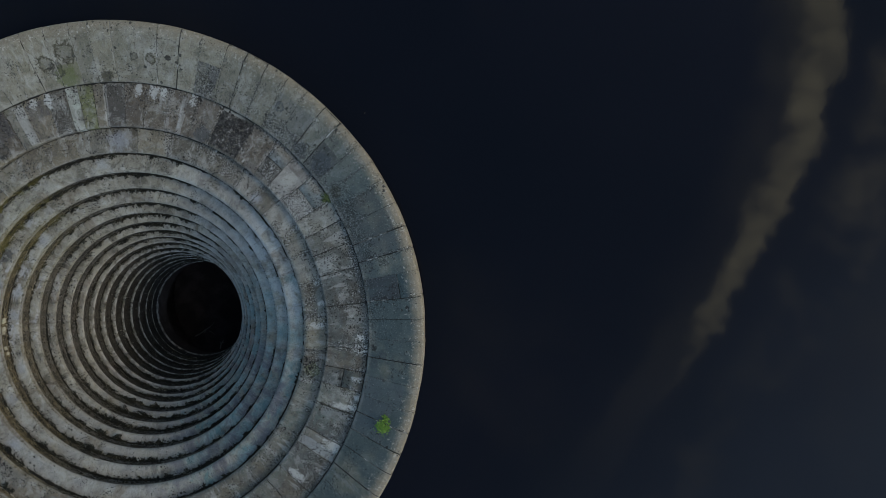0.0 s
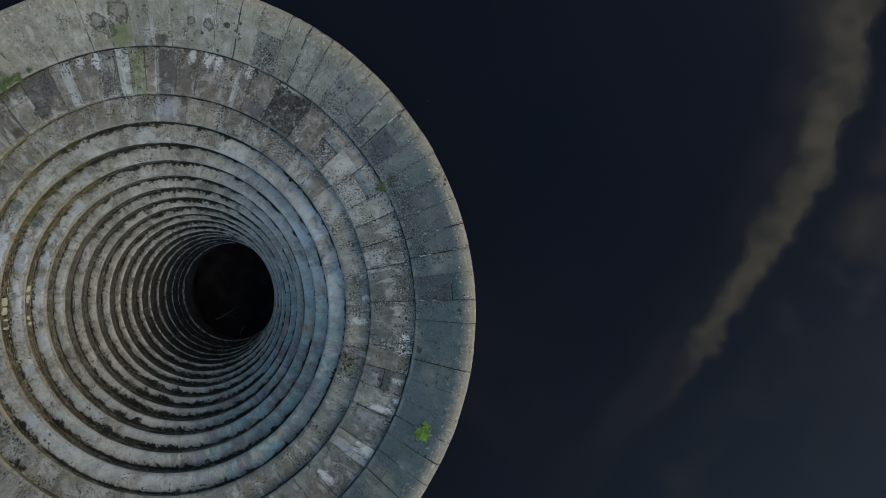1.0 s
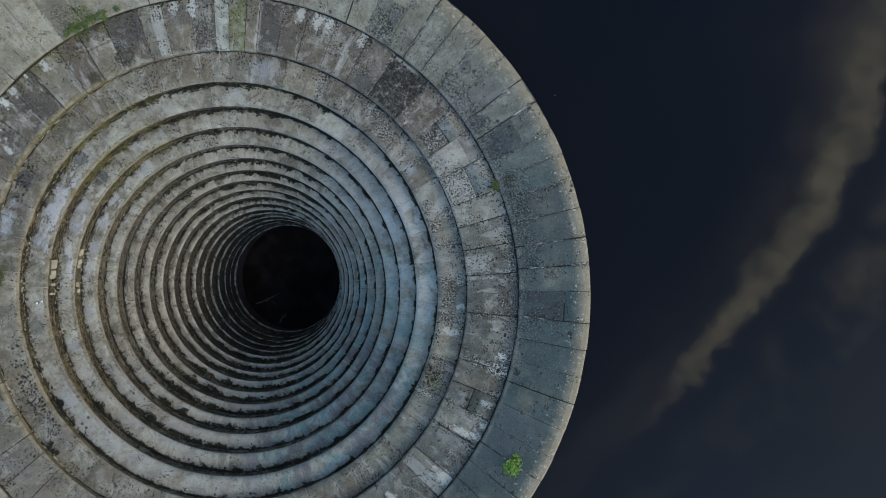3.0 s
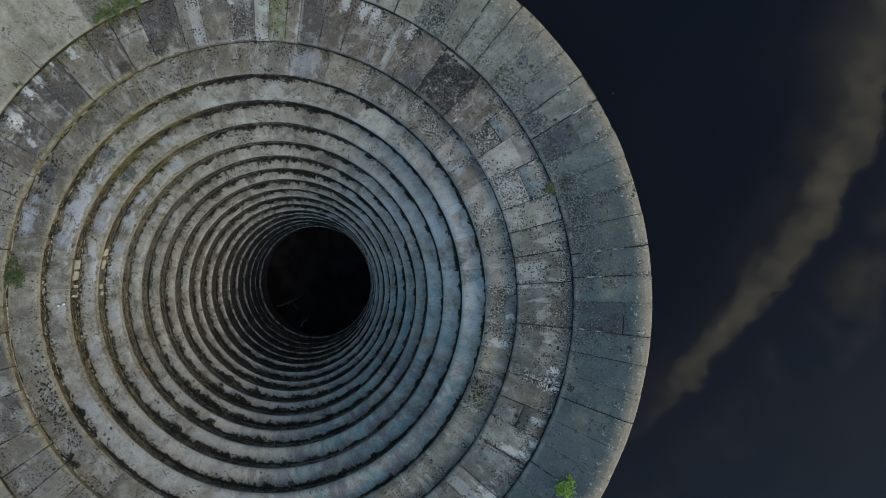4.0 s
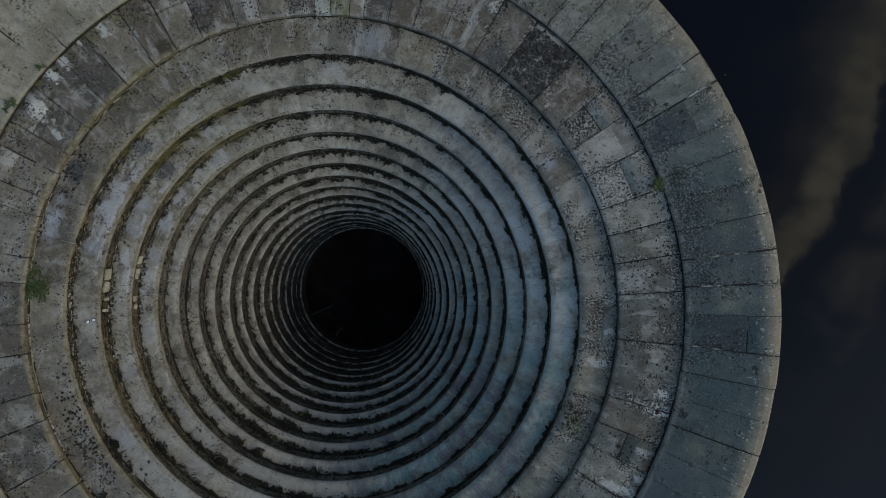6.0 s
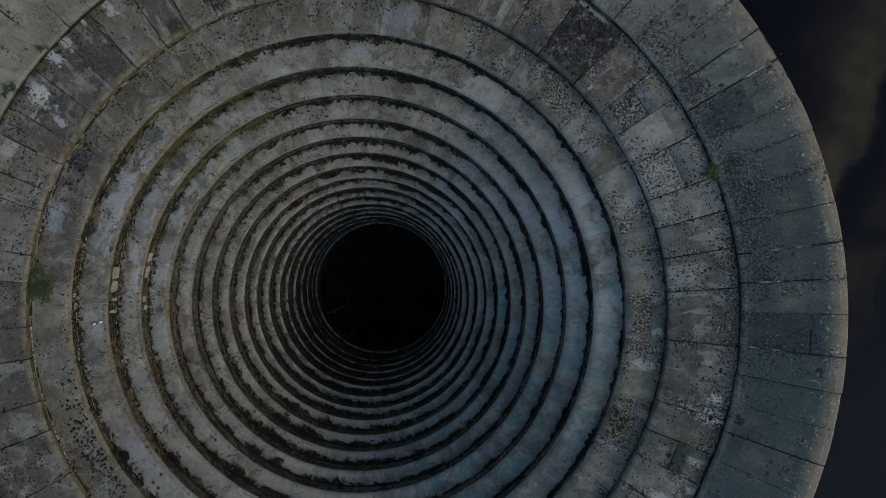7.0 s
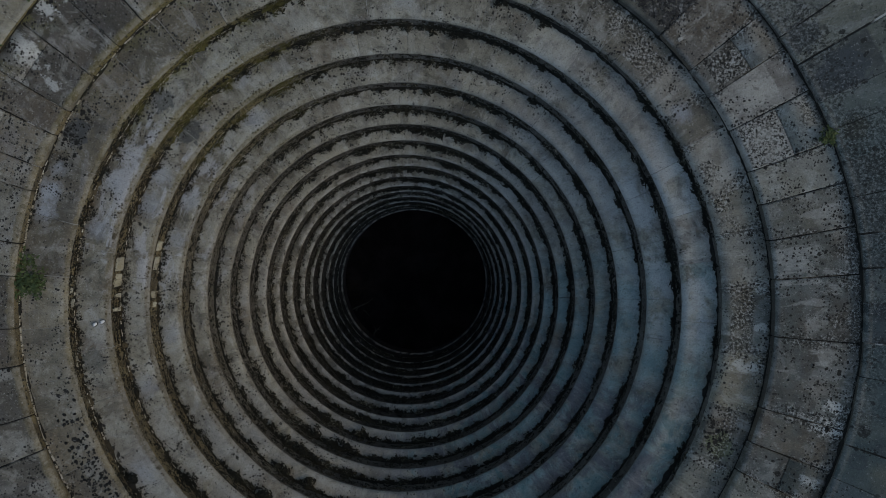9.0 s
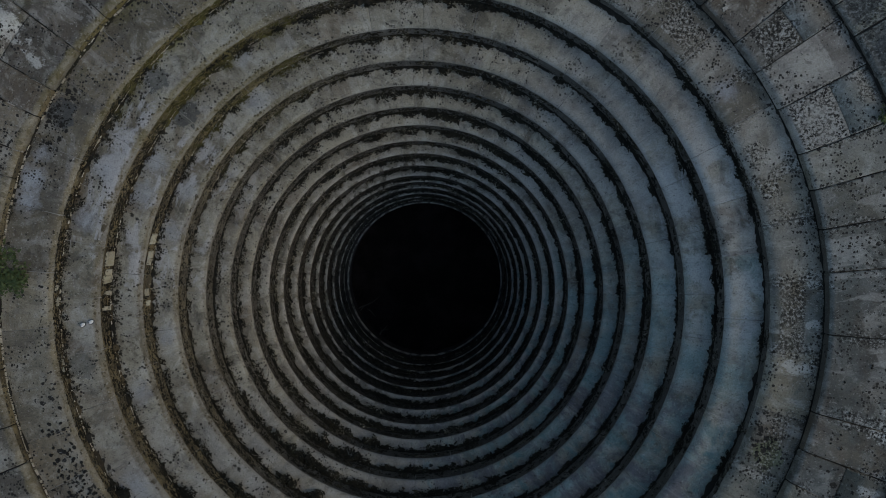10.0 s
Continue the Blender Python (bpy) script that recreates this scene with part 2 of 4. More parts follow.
# tones of single stones: course, angle within the stone, which half (0 inner, 1 outer, None whole), tone, share
DUSK, UMBER, TAN, ASH, PALER = (0.086, 0.078, 0.068), (0.125, 0.101, 0.074), (0.24, 0.21, 0.155), (0.245, 0.235, 0.19), (0.43, 0.415, 0.375)
OLIVINE, CHALKY, PITCH, LOAM = (0.16, 0.175, 0.07), (0.56, 0.60, 0.53), (0.055, 0.047, 0.042), (0.085, 0.078, 0.066)
WEST_TONES = [
    (1, 176, None, ASH, 0.8), (1, 171, None, TAN, 0.7), (1, 167, 0, TAN, 0.8), (1, 167, 1, ASH, 0.8), (1, 162, None, UMBER, 0.9), (1, 157, 0, LOAM, 0.9), (1, 157, 1, DUSK, 0.8),
    (1, 150, None, LOAM, 0.9), (1, 145, None, DUSK, 0.95), (1, 139, None, TAN, 0.85), (1, 133, None, UMBER, 0.9), (1, 128, 0, TAN, 0.8), (1, 128, 1, DUSK, 0.85), (1, 122, None, UMBER, 0.9),
]
NORTH_TONES = [
    (1, 116, None, ASH, 0.9), (1, 111, None, TAN, 0.8), (1, 105, None, LOAM, 0.8), (1, 101.5, None, CHALKY, 0.8), (1, 98.5, None, OLIVINE, 0.9), (1, 95.5, None, TAN, 0.8), (1, 91.5, None, DUSK, 0.9),
    (1, 87, None, UMBER, 0.85), (1, 81, None, UMBER, 0.7), (1, 75, None, UMBER, 0.9), (1, 68, None, UMBER, 0.95), (1, 48, 1, PALER, 0.5), (1, 48, 0, LOAM, 0.8), (1, 54, None, UMBER, 0.9), (1, 42, None, PALER, 0.95),
]
EAST_TONES = [
    (1, 36, 0, PALER, 0.95), (1, 36, 1, ASH, 0.8), (1, 30, None, ASH, 0.9), (1, 25, None, LOAM, 0.6), (1, 19, None, LOAM, 0.85), (1, 12, None, LOAM, 0.95), (1, 2, None, LOAM, 0.95),
    (1, -6, None, UMBER, 0.95), (1, -11, 0, PITCH, 0.95), (1, -11, 1, UMBER, 0.9), (1, -16, None, ASH, 0.7), (1, -22, None, LOAM, 0.9), (1, -29, None, ASH, 0.9), (1, -35, None, PITCH, 0.8),
]
SOUTH_TONES = [
    (1, -176, None, ASH, 0.7), (1, -169, None, LOAM, 0.6), (1, -162, None, UMBER, 0.95), (1, -155, None, LOAM, 0.8), (1, -149, None, LOAM, 0.8), (1, -142, 0, LOAM, 0.8), (1, -142, 1, LOAM, 0.9),
    (1, -132, None, LOAM, 0.7), (0, 131, None, UMBER, 0.3), (0, 36, None, ASH, 0.5), (0, -11, None, ASH, 0.5), (2, -9, None, LOAM, 0.5), (2, 36, None, PALER, 0.4), (2, 49, None, PALER, 0.5),
]
TONES = WEST_TONES + NORTH_TONES + EAST_TONES + SOUTH_TONES


def stone_material(name, tints, cloud=0.5, spots=0.5, streaks=0.4, relief=0.35, tan=0.0, moss=0.5, stains=(), speckle=0.3, pale=0.4, patches=(), tone=1.0, ledge_spots=0.08, broad_part=0.45, sky_and_film=0.0, crust=0.0, crusted=(), lip=0.0, pocks=(), riser=False):
    made, n, shader = material(name)
    place, x, y, z, radius, angle = polar(n)
    chance = n.add("ShaderNodeObjectInfo").outputs["Random"]
    # 0 at the stone's nose, 1 at the foot of the stone above it
    across = n.add("ShaderNodeAttribute", attribute_name="across").outputs["Fac"]
    beside = n.add("ShaderNodeAttribute", attribute_name="beside").outputs["Fac"]
    ledge = n.ramp(n.math("ADD", across, n.math("MULTIPLY_ADD", n.noise(place, 3.0, 4.0, 0.65), 0.9, -0.45)), 0.4, 0.95)
    tint = n.add("ShaderNodeValToRGB")
    n.put(tint.inputs[0], chance)
    stops = tint.color_ramp.elements
    stops[0].position, stops[0].color = 0.0, tints[0]
    stops[1].position, stops[1].color = 1.0, tints[-1]
    for i, value in enumerate(tints[1:-1]):
        stops.new((i + 1) / (len(tints) - 1)).color = value
    # a stone of known tone carries it as its object colour, with the share in alpha
    own = n.add("ShaderNodeObjectInfo")
    colour = n.mix(own.outputs["Alpha"], tint.outputs[0], own.outputs["Color"])
    # broad weathering, then cloudy patches, light and dark
    broad = n.noise(place, 0.5, 3.0, 0.6)
    patch = n.noise(place, 1.7, 6.0, 0.66, 0.5)
    small = n.noise(place, 5.5, 5.0, 0.68, 0.3)
    colour = n.mix(n.ramp(broad, 0.36, 0.66, 0.0, broad_part), colour, rgb(0.330, 0.315, 0.252))
    colour = n.mix(n.ramp(patch, 0.51, 0.61, 0.0, cloud), colour, rgb(0.095, 0.087, 0.070))
    colour = n.mix(n.ramp(patch, 0.475, 0.37, 0.0, cloud), colour, rgb(0.49, 0.482, 0.43))
    wash = n.noise(place, 0.8, 4.0, 0.62, 0.6)
    colour = n.mix(n.ramp(wash, 0.52, 0.64, 0.0, cloud * 0.85), colour, rgb(0.19, 0.155, 0.118))
    slate = n.noise(n.xyz(n.math("ADD", x, 17.0), y, z), 1.1, 5.0, 0.6, 0.8)
    colour = n.mix(n.ramp(slate, 0.53, 0.63, 0.0, cloud * 0.55), colour, rgb(0.10, 0.104, 0.112))
    colour = n.mix(n.ramp(slate, 0.45, 0.36, 0.0, cloud * 0.6), colour, rgb(0.46, 0.468, 0.445))
    colour = n.mix(n.ramp(small, 0.54, 0.66, 0.0, 0.55), colour, rgb(0.085, 0.082, 0.072))
    colour = n.mix(n.ramp(small, 0.44, 0.28, 0.0, pale), colour, rgb(0.50, 0.488, 0.43))
    # blue skylight on the deep-water side, painted into the stone's colour
    if sky_and_film:
        sky_and_chalk = n.ramp(n.noise(n.xyz(n.math("MULTIPLY", angle, 0.06), n.math("MULTIPLY", radius, 0.6), z), 1.6, 5.0, 0.62), 0.36, 0.62)
        sky_and_chalk = n.math("MULTIPLY", sky_and_chalk, around(n, angle, -20, 32, 30))
        colour = n.mix(n.math("MULTIPLY", sky_and_chalk, sky_and_film), colour, rgb(0.225, 0.395, 0.425))
        # dull violet-grey and dark slate clouds over it, painting the south-east's bluer light
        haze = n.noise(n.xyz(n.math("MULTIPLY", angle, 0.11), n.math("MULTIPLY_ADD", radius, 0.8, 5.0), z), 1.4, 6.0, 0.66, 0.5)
        dull = n.math("MULTIPLY", around(n, angle, -46, 28, 20), min(0.9, sky_and_film * 1.45))
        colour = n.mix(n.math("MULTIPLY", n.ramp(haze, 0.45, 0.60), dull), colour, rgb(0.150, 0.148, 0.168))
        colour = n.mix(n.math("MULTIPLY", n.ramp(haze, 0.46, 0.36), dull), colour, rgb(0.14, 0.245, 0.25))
        sky_and_chalk = n.math("MULTIPLY", n.ramp(n.noise(n.xyz(n.math("ADD", x, 40.0), y, z), 0.9, 4.0, 0.6), 0.34, 0.56), n.math("MAXIMUM", around(n, angle, -104, 20, 26), around(n, angle, 50, 12, 20)))
        colour = n.mix(n.math("MULTIPLY", sky_and_chalk, sky_and_film * 0.8), colour, rgb(0.43, 0.44, 0.435))
        # white chalky film along the middle of the shore-side treads; bluish skylight painted on opposite
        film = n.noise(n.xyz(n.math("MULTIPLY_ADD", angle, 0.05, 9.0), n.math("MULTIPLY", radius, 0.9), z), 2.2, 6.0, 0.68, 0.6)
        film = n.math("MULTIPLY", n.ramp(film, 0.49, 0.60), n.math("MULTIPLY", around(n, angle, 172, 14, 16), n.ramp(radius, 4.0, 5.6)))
        colour = n.mix(n.math("MULTIPLY", film, min(1.0, sky_and_film * 1.3)), colour, rgb(0.53, 0.54, 0.56))
        sky_gleam = n.math("MULTIPLY", n.ramp(n.noise(n.xyz(x, n.math("ADD", y, 23.0), z), 1.3, 6.0, 0.66, 0.5), 0.44, 0.58), n.math("MULTIPLY", around(n, angle, 24, 13, 14), n.ramp(radius, 4.8, 6.2)))
        colour = n.mix(n.math("MULTIPLY", sky_gleam, min(1.0, sky_and_film * 1.2)), colour, rgb(0.52, 0.555, 0.56))
    # runs of water down the slope
    runs = n.noise(n.xyz(n.math("MULTIPLY", angle, 0.30), n.math("MULTIPLY", radius, 0.45), n.math("MULTIPLY", z, 0.45)), 1.5, 5.0, 0.66)
    lime_runs = n.math("MULTIPLY", n.ramp(runs, 0.56, 0.63), n.math("MULTIPLY_ADD", around(n, angle, 210, 45, 20), -0.75, 1.0))
    colour = n.mix(n.math("MULTIPLY", lime_runs, streaks), colour, rgb(0.62, 0.62, 0.585))
    colour = n.mix(n.math("MULTIPLY", n.ramp(runs, 0.45, 0.37), streaks), colour, rgb(0.055, 0.052, 0.045))
    # moss and silt film on the shore side
    if moss:
        side = n.math("MAXIMUM", around(n, angle, 152, 20, 24), n.math("MULTIPLY", around(n, angle, 190, 20, 35), 0.55))
        growth = n.ramp(n.noise(place, 2.6, 5.0, 0.68), 0.46, 0.60)
        growth = n.math("MULTIPLY", n.math("MULTIPLY", growth, side), n.math("MULTIPLY", n.ramp(across, 0.5, 0.95, 0.06, 1.0), n.math("MULTIPLY", n.ramp(radius, 4.2, 6.0), moss)))
        kind = n.mix(around(n, angle, 138, 16, 14), rgb(0.15, 0.105, 0.055), rgb(0.17, 0.17, 0.035))
        colour = n.mix(growth, colour, kind)
    if tan:
        # bluish shade of the east crest, which slopes from the sun, painted in
        crest_shade = n.math("MULTIPLY", around(n, angle, -9, 36, 26), n.ramp(n.noise(place, 0.45, 4.0, 0.6), 0.25, 0.5))
        colour = n.mix(n.math("MULTIPLY", crest_shade, n.ramp(radius, 11.7, 12.0, 0.85, 0.1)), colour, rgb(0.070, 0.105, 0.110))
        edge = n.math("ADD", radius, n.math("MULTIPLY_ADD", n.noise(n.xyz(n.math("MULTIPLY", angle, 0.5), radius, 0.0), 1.5, 5.0, 0.65), 0.9, -0.45))
        colour = n.mix(n.math("MULTIPLY", n.ramp(edge, 11.6, 12.25), tan), colour, rgb(0.30, 0.26, 0.19))
        chips = n.ramp(n.noise(place, 9.0, 4.0, 0.7), 0.56, 0.66)
        colour = n.mix(n.math("MULTIPLY", chips, n.ramp(edge, 11.45, 11.7)), colour, rgb(0.50, 0.47, 0.40))
    warp = n.math("MULTIPLY_ADD", n.noise(place, 6.5, 6.0, 0.72), 1.0, -0.5)
    for *where, value, strength in patches:
        colour = n.mix(n.math("MULTIPLY", oblong(n, radius, angle, warp, runs, where), strength), colour, value)
    for r, a, size, hollow, value, strength in stains:
        colour = n.mix(n.math("MULTIPLY", blob(n, radius, angle, warp, r, a, size, hollow, value == WHITE, value == CHALK), strength * (1.05 if value == CHALK else 1.0)), colour, value)
    # lichen: large black spots in swarms, and a fine dark and light speckle
    rim = n.math("MULTIPLY", n.ramp(beside, 0.7, 1.0), 0.08 if crust else 0.02)
    near = n.math("ADD", n.math("MULTIPLY", n.math("MULTIPLY", ledge, ledge), ledge_spots), rim)
    if lip or riser:
        bank = n.ramp(across, lip * 0.3, lip * 1.6, 1.0, 0.0) if lip else 1.0
        near = n.math("ADD", near, n.math("MULTIPLY", n.math("MULTIPLY", around(n, angle, 178, 45, 30), bank), 0.10 if lip else 0.17))
    swarm = n.math("ADD", n.noise(place, 0.9, 4.0, 0.7), near)
    big = spots_of(n, place, 7.5, swarm, 0.54, 0.68, 0.54)
    crowd = n.math("ADD", n.noise(place, 1.3, 4.0, 0.66), n.math("ADD", near, 0.035) if pocks else near)
    fine = spots_of(n, place, 18.0, crowd, 0.47, 0.60, 0.66)
    light = spots_of(n, n.xyz(n.math("ADD", x, 31.0), y, z), 24.0, n.math("ADD", n.noise(place, 1.1, 3.0, 0.6), near), 0.50, 0.70, 0.46)
    if sky_and_film > 0.5:
        # the washed side stays clean
        clean = n.math("MULTIPLY_ADD", around(n, angle, 0, 45, 30), -0.75, 1.0)
        big, fine = n.math("MULTIPLY", big, clean), n.math("MULTIPLY", fine, clean)
    # pocked stones with large round black pits
    for where in pocks:
        pit = spots_of(n, n.xyz(n.math("ADD", x, 3.0), y, z), 7.5, oblong(n, radius, angle, warp, 0.6, where), 0.0, 0.8, 0.56)
        fine = n.math("MAXIMUM", fine, pit)
    if tan:
        mat_zone = n.math("ADD", n.noise(place, 1.1, 3.0, 0.6), n.math("MULTIPLY", n.ramp(beside, 0.3, 1.0), 0.07))
        mats = n.math("MULTIPLY", spots_of(n, n.xyz(n.math("ADD", x, 9.0), y, z), 5.5, mat_zone, 0.50, 0.68, 0.56), around(n, angle, 45, 45, 25))
        colour = n.mix(n.math("MULTIPLY", mats, 0.9), colour, rgb(0.035, 0.037, 0.033))
    # black and white lichen crust
    if crust:
        grit = n.noise(place, 18.0, 3.0, 0.72)
        zone = n.math("ADD", n.noise(place, 1.0, 4.0, 0.66), n.math("MULTIPLY", n.ramp(beside, 0.55, 1.0), 0.14))
        zone = n.math("ADD", zone, n.math("MULTIPLY", n.ramp(across, 0.15, 0.75, 1.0, 0.0) if tan else n.ramp(across, 0.3, 0.9), 0.09))
        zone = n.math("MULTIPLY", n.ramp(zone, 0.57, 0.68), n.math("MULTIPLY", around(n, angle, 40, 24, 26) if tan else around(n, angle, 18, 48, 40), crust))
        for *where, strength in crusted:
            zone = n.math("MAXIMUM", zone, n.math("MULTIPLY", oblong(n, radius, angle, warp, patch, where), strength))
        colour = n.mix(n.math("MULTIPLY", n.ramp(grit, 0.565, 0.60), n.math("MULTIPLY", zone, 0.45 if tan else 0.8)), colour, rgb(0.50, 0.51, 0.49))
        colour = n.mix(n.math("MULTIPLY", n.ramp(grit, 0.495, 0.465), zone), colour, rgb(0.014, 0.014, 0.012))
    colour = n.mix(n.math("MULTIPLY", light, speckle), colour, rgb(0.58, 0.58, 0.55))
    colour = n.mix(n.math("MULTIPLY", fine, spots), colour, rgb(0.022, 0.021, 0.018))
    colour = n.mix(n.math("MULTIPLY", big, spots), colour, rgb(0.016, 0.016, 0.013))
    # olive and brown growth over the lip on the shore side
    if lip:
        lap = n.ramp(n.math("ADD", across, n.math("MULTIPLY_ADD", n.noise(place, 3.2, 4.0, 0.66), lip * 1.6, -lip * 0.8)), lip * 0.55, lip * 1.15, 1.0, 0.0)
        lap = n.math("MULTIPLY", lap, n.math("MULTIPLY", around(n, angle, 181, 40, 28), n.ramp(radius, 3.6, 6.0)))
        brown = n.mix(n.ramp(n.noise(place, 1.4, 3.0, 0.6), 0.4, 0.62), rgb(0.105, 0.085, 0.05) if lip > 0.1 else rgb(0.14, 0.115, 0.06), rgb(0.17, 0.137, 0.07) if lip > 0.1 else rgb(0.27, 0.225, 0.125))
        brown = n.mix(n.math("MULTIPLY", around(n, angle, 142, 16, 14), 0.6), brown, rgb(0.165, 0.14, 0.042))
        colour = n.mix(n.math("MULTIPLY", lap, 0.6), colour, brown)
    if riser:
        # shade of the shaft painted on the deep risers, darker towards the throat
        sunken = n.math("ADD", radius, n.math("MULTIPLY_ADD", n.noise(place, 3.0, 5.0, 0.7), 1.4, -0.7))
        colour = n.mix(n.ramp(sunken, 2.6, 4.6, 0.85, 0.0), colour, rgb(0.022, 0.021, 0.02))
        face = n.math("MULTIPLY", around(n, angle, 183, 42, 32), n.ramp(radius, 4.3, 6.2))
        brown = n.mix(n.ramp(n.noise(place, 2.0, 4.0, 0.64), 0.40, 0.62), rgb(0.092, 0.074, 0.04), rgb(0.235, 0.19, 0.10))
        brown = n.mix(n.math("MULTIPLY", around(n, angle, 138, 10, 14), n.ramp(radius, 5.4, 6.2, 0.2, 0.75)), brown, rgb(0.175, 0.145, 0.042))
        brown = n.mix(n.math("MULTIPLY", fine, 0.9), brown, rgb(0.02, 0.018, 0.012))
        brown = n.mix(n.math("MULTIPLY", light, 0.5), brown, rgb(0.42, 0.39, 0.29))
        colour = n.mix(n.math("MULTIPLY", face, 0.9), colour, brown)
    else:
        # the shaft's shade painted on the deep treads, strongest in the west
        throat_shade = n.math("ADD", radius, n.math("MULTIPLY_ADD", n.noise(place, 6.0, 5.0, 0.7), 1.2, -0.6))
        colour = n.mix(n.math("MULTIPLY", n.ramp(throat_shade, 2.5, 4.2, 0.62, 0.0), around(n, angle, 190, 85, 50)), colour, rgb(0.03, 0.029, 0.026))
        colour = n.mix(n.ramp(throat_shade, 2.35, 2.95, 0.85, 0.0), colour, rgb(0.022, 0.021, 0.02))
    if not riser:
        nose = n.math("DIVIDE", across, n.ramp(radius, 4.4, 2.9, 0.09, 0.75))
        worn = n.math("MULTIPLY", n.ramp(nose, 0.0, 1.0, 1.0, 0.0), n.ramp(n.noise(place, 4.0, 4.0, 0.65), 0.42, 0.56, 0.0, 1.0))
        worn = n.math("MULTIPLY", worn, n.ramp(radius, 4.4, 3.4, 0.22, 0.9))
        colour = n.mix(worn, colour, rgb(0.50, 0.49, 0.45))
    fleck = n.noise(place, 20.0, 2.0, 0.5)
    colour = n.mix(n.ramp(fleck, 0.35, 0.30, 0.0, 0.5), colour, rgb(0.03, 0.029, 0.025))
    colour = n.mix(n.ramp(fleck, 0.64, 0.69, 0.0, 0.0 if riser else 0.30), colour, rgb(0.55, 0.55, 0.52))
    grain = n.noise(place, 38.0, 3.0, 0.7)
    colour = n.mix(n.ramp(grain, 0.40, 0.62, 0.0, 0.45), colour, n.mix(0.5, colour, rgb(0.0, 0.0, 0.0)))
    if tone != 1.0:
        colour = n.mix(1.0, colour, rgb(tone, tone * 0.97, tone * 0.9), "MULTIPLY")
    n.put(shader.inputs["Base Color"], colour)
    n.put(shader.inputs["Roughness"], n.ramp(patch, 0.3, 0.7, 0.7, 0.95, False))
    height = n.math("ADD", n.math("MULTIPLY", grain, 0.25), n.math("ADD", n.math("MULTIPLY", small, 0.5), n.math("MULTIPLY", patch, 0.5)))
    height = n.math("ADD", height, n.math("MULTIPLY", n.math("ADD", big, fine), 0.2))
    bump = n.add("ShaderNodeBump")
    bump.inputs["Strength"].default_value, bump.inputs["Distance"].default_value = relief, 0.06
    n.put(bump.inputs["Height"], height)
    n.put(shader.inputs["Normal"], bump.outputs[0])
    return made


def plain_material(name, tones, scale=6.0, rough=0.9, relief=0.4, shore=None, bits=True, filled=None):
    """Tones mixed by a field and by a chance for each separate bit; shore is the tone on the shore side."""
    made, n, shader = material(name)
    place, x, y, z, radius, angle = polar(n)
    chance = n.add("ShaderNodeNewGeometry").outputs["Random Per Island"]
    mixed = n.ramp(n.noise(place, scale, 4.0, 0.65), 0.3, 0.7)
    if bits:
        mixed = n.math("ADD", n.math("MULTIPLY", mixed, 0.5), n.math("MULTIPLY", chance, 0.5))
    ramp = n.add("ShaderNodeValToRGB")
    n.put(ramp.inputs[0], mixed)
    stops = ramp.color_ramp.elements
    stops[0].color, stops[1].color = tones[0], tones[-1]
    for i, value in enumerate(tones[1:-1]):
        stops.new((i + 1) / (len(tones) - 1)).color = value
    colour = ramp.outputs[0]
    if filled:
        # joints pointed afresh along one stretch of the crest
        fresh = n.math("MULTIPLY", around(n, angle, 122, 30, 16), n.ramp(radius, 10.1, 10.3))
        fresh = n.math("MULTIPLY", fresh, n.ramp(n.noise(place, 1.6, 4.0, 0.66), 0.40, 0.50))
        colour = n.mix(fresh, colour, filled)
    if shore:
        side = n.math("MULTIPLY", around(n, angle, 166, 34, 30), n.math("MULTIPLY", n.ramp(radius, 4.6, 6.2), n.ramp(radius, 7.3, 7.9, 1.0, 0.12)))
        shore = n.mix(around(n, angle, 138, 14, 12), shore, rgb(0.12, 0.11, 0.03))
        colour = n.mix(n.math("MULTIPLY", side, n.ramp(n.noise(place, 2.3, 4.0, 0.65), 0.42, 0.6, 0.0, 0.85)), colour, shore)
    n.put(shader.inputs["Base Color"], colour)
    shader.inputs["Roughness"].default_value = rough
    bump = n.add("ShaderNodeBump")
    bump.inputs["Strength"].default_value, bump.inputs["Distance"].default_value = relief, 0.02
    n.put(bump.inputs["Height"], n.noise(place, scale * 5, 3.0, 0.6))
    n.put(shader.inputs["Normal"], bump.outputs[0])
    return made


def water_material():
    made, n, shader = material("reservoir_water")
    place = n.add("ShaderNodeNewGeometry").outputs["Position"]
    n.put(shader.inputs["Base Color"], n.mix(n.ramp(n.noise(place, 0.05, 3.0), 0.35, 0.7), rgb(0.0045, 0.006, 0.0105), rgb(0.0075, 0.0085, 0.014)))
    shader.inputs["Roughness"].default_value = 0.04
    shader.inputs["IOR"].default_value = 1.265
    bump = n.add("ShaderNodeBump")
    bump.inputs["Strength"].default_value, bump.inputs["Distance"].default_value = 0.13, 0.01
    n.put(bump.inputs["Height"], n.noise(place, 1.4, 4.0, 0.55, 0.3))
    n.put(shader.inputs["Normal"], bump.outputs[0])
    return made


CREST_TINTS = [rgb(0.178, 0.172, 0.129), rgb(0.237, 0.222, 0.163), rgb(0.273, 0.256, 0.186), rgb(0.210, 0.204, 0.157), rgb(0.305, 0.283, 0.207)]
APRON_TINTS = [rgb(0.105, 0.098, 0.078), rgb(0.231, 0.200, 0.142), rgb(0.147, 0.125, 0.086), rgb(0.305, 0.275, 0.200), rgb(0.190, 0.180, 0.146), rgb(0.126, 0.108, 0.075), rgb(0.273, 0.255, 0.198)]
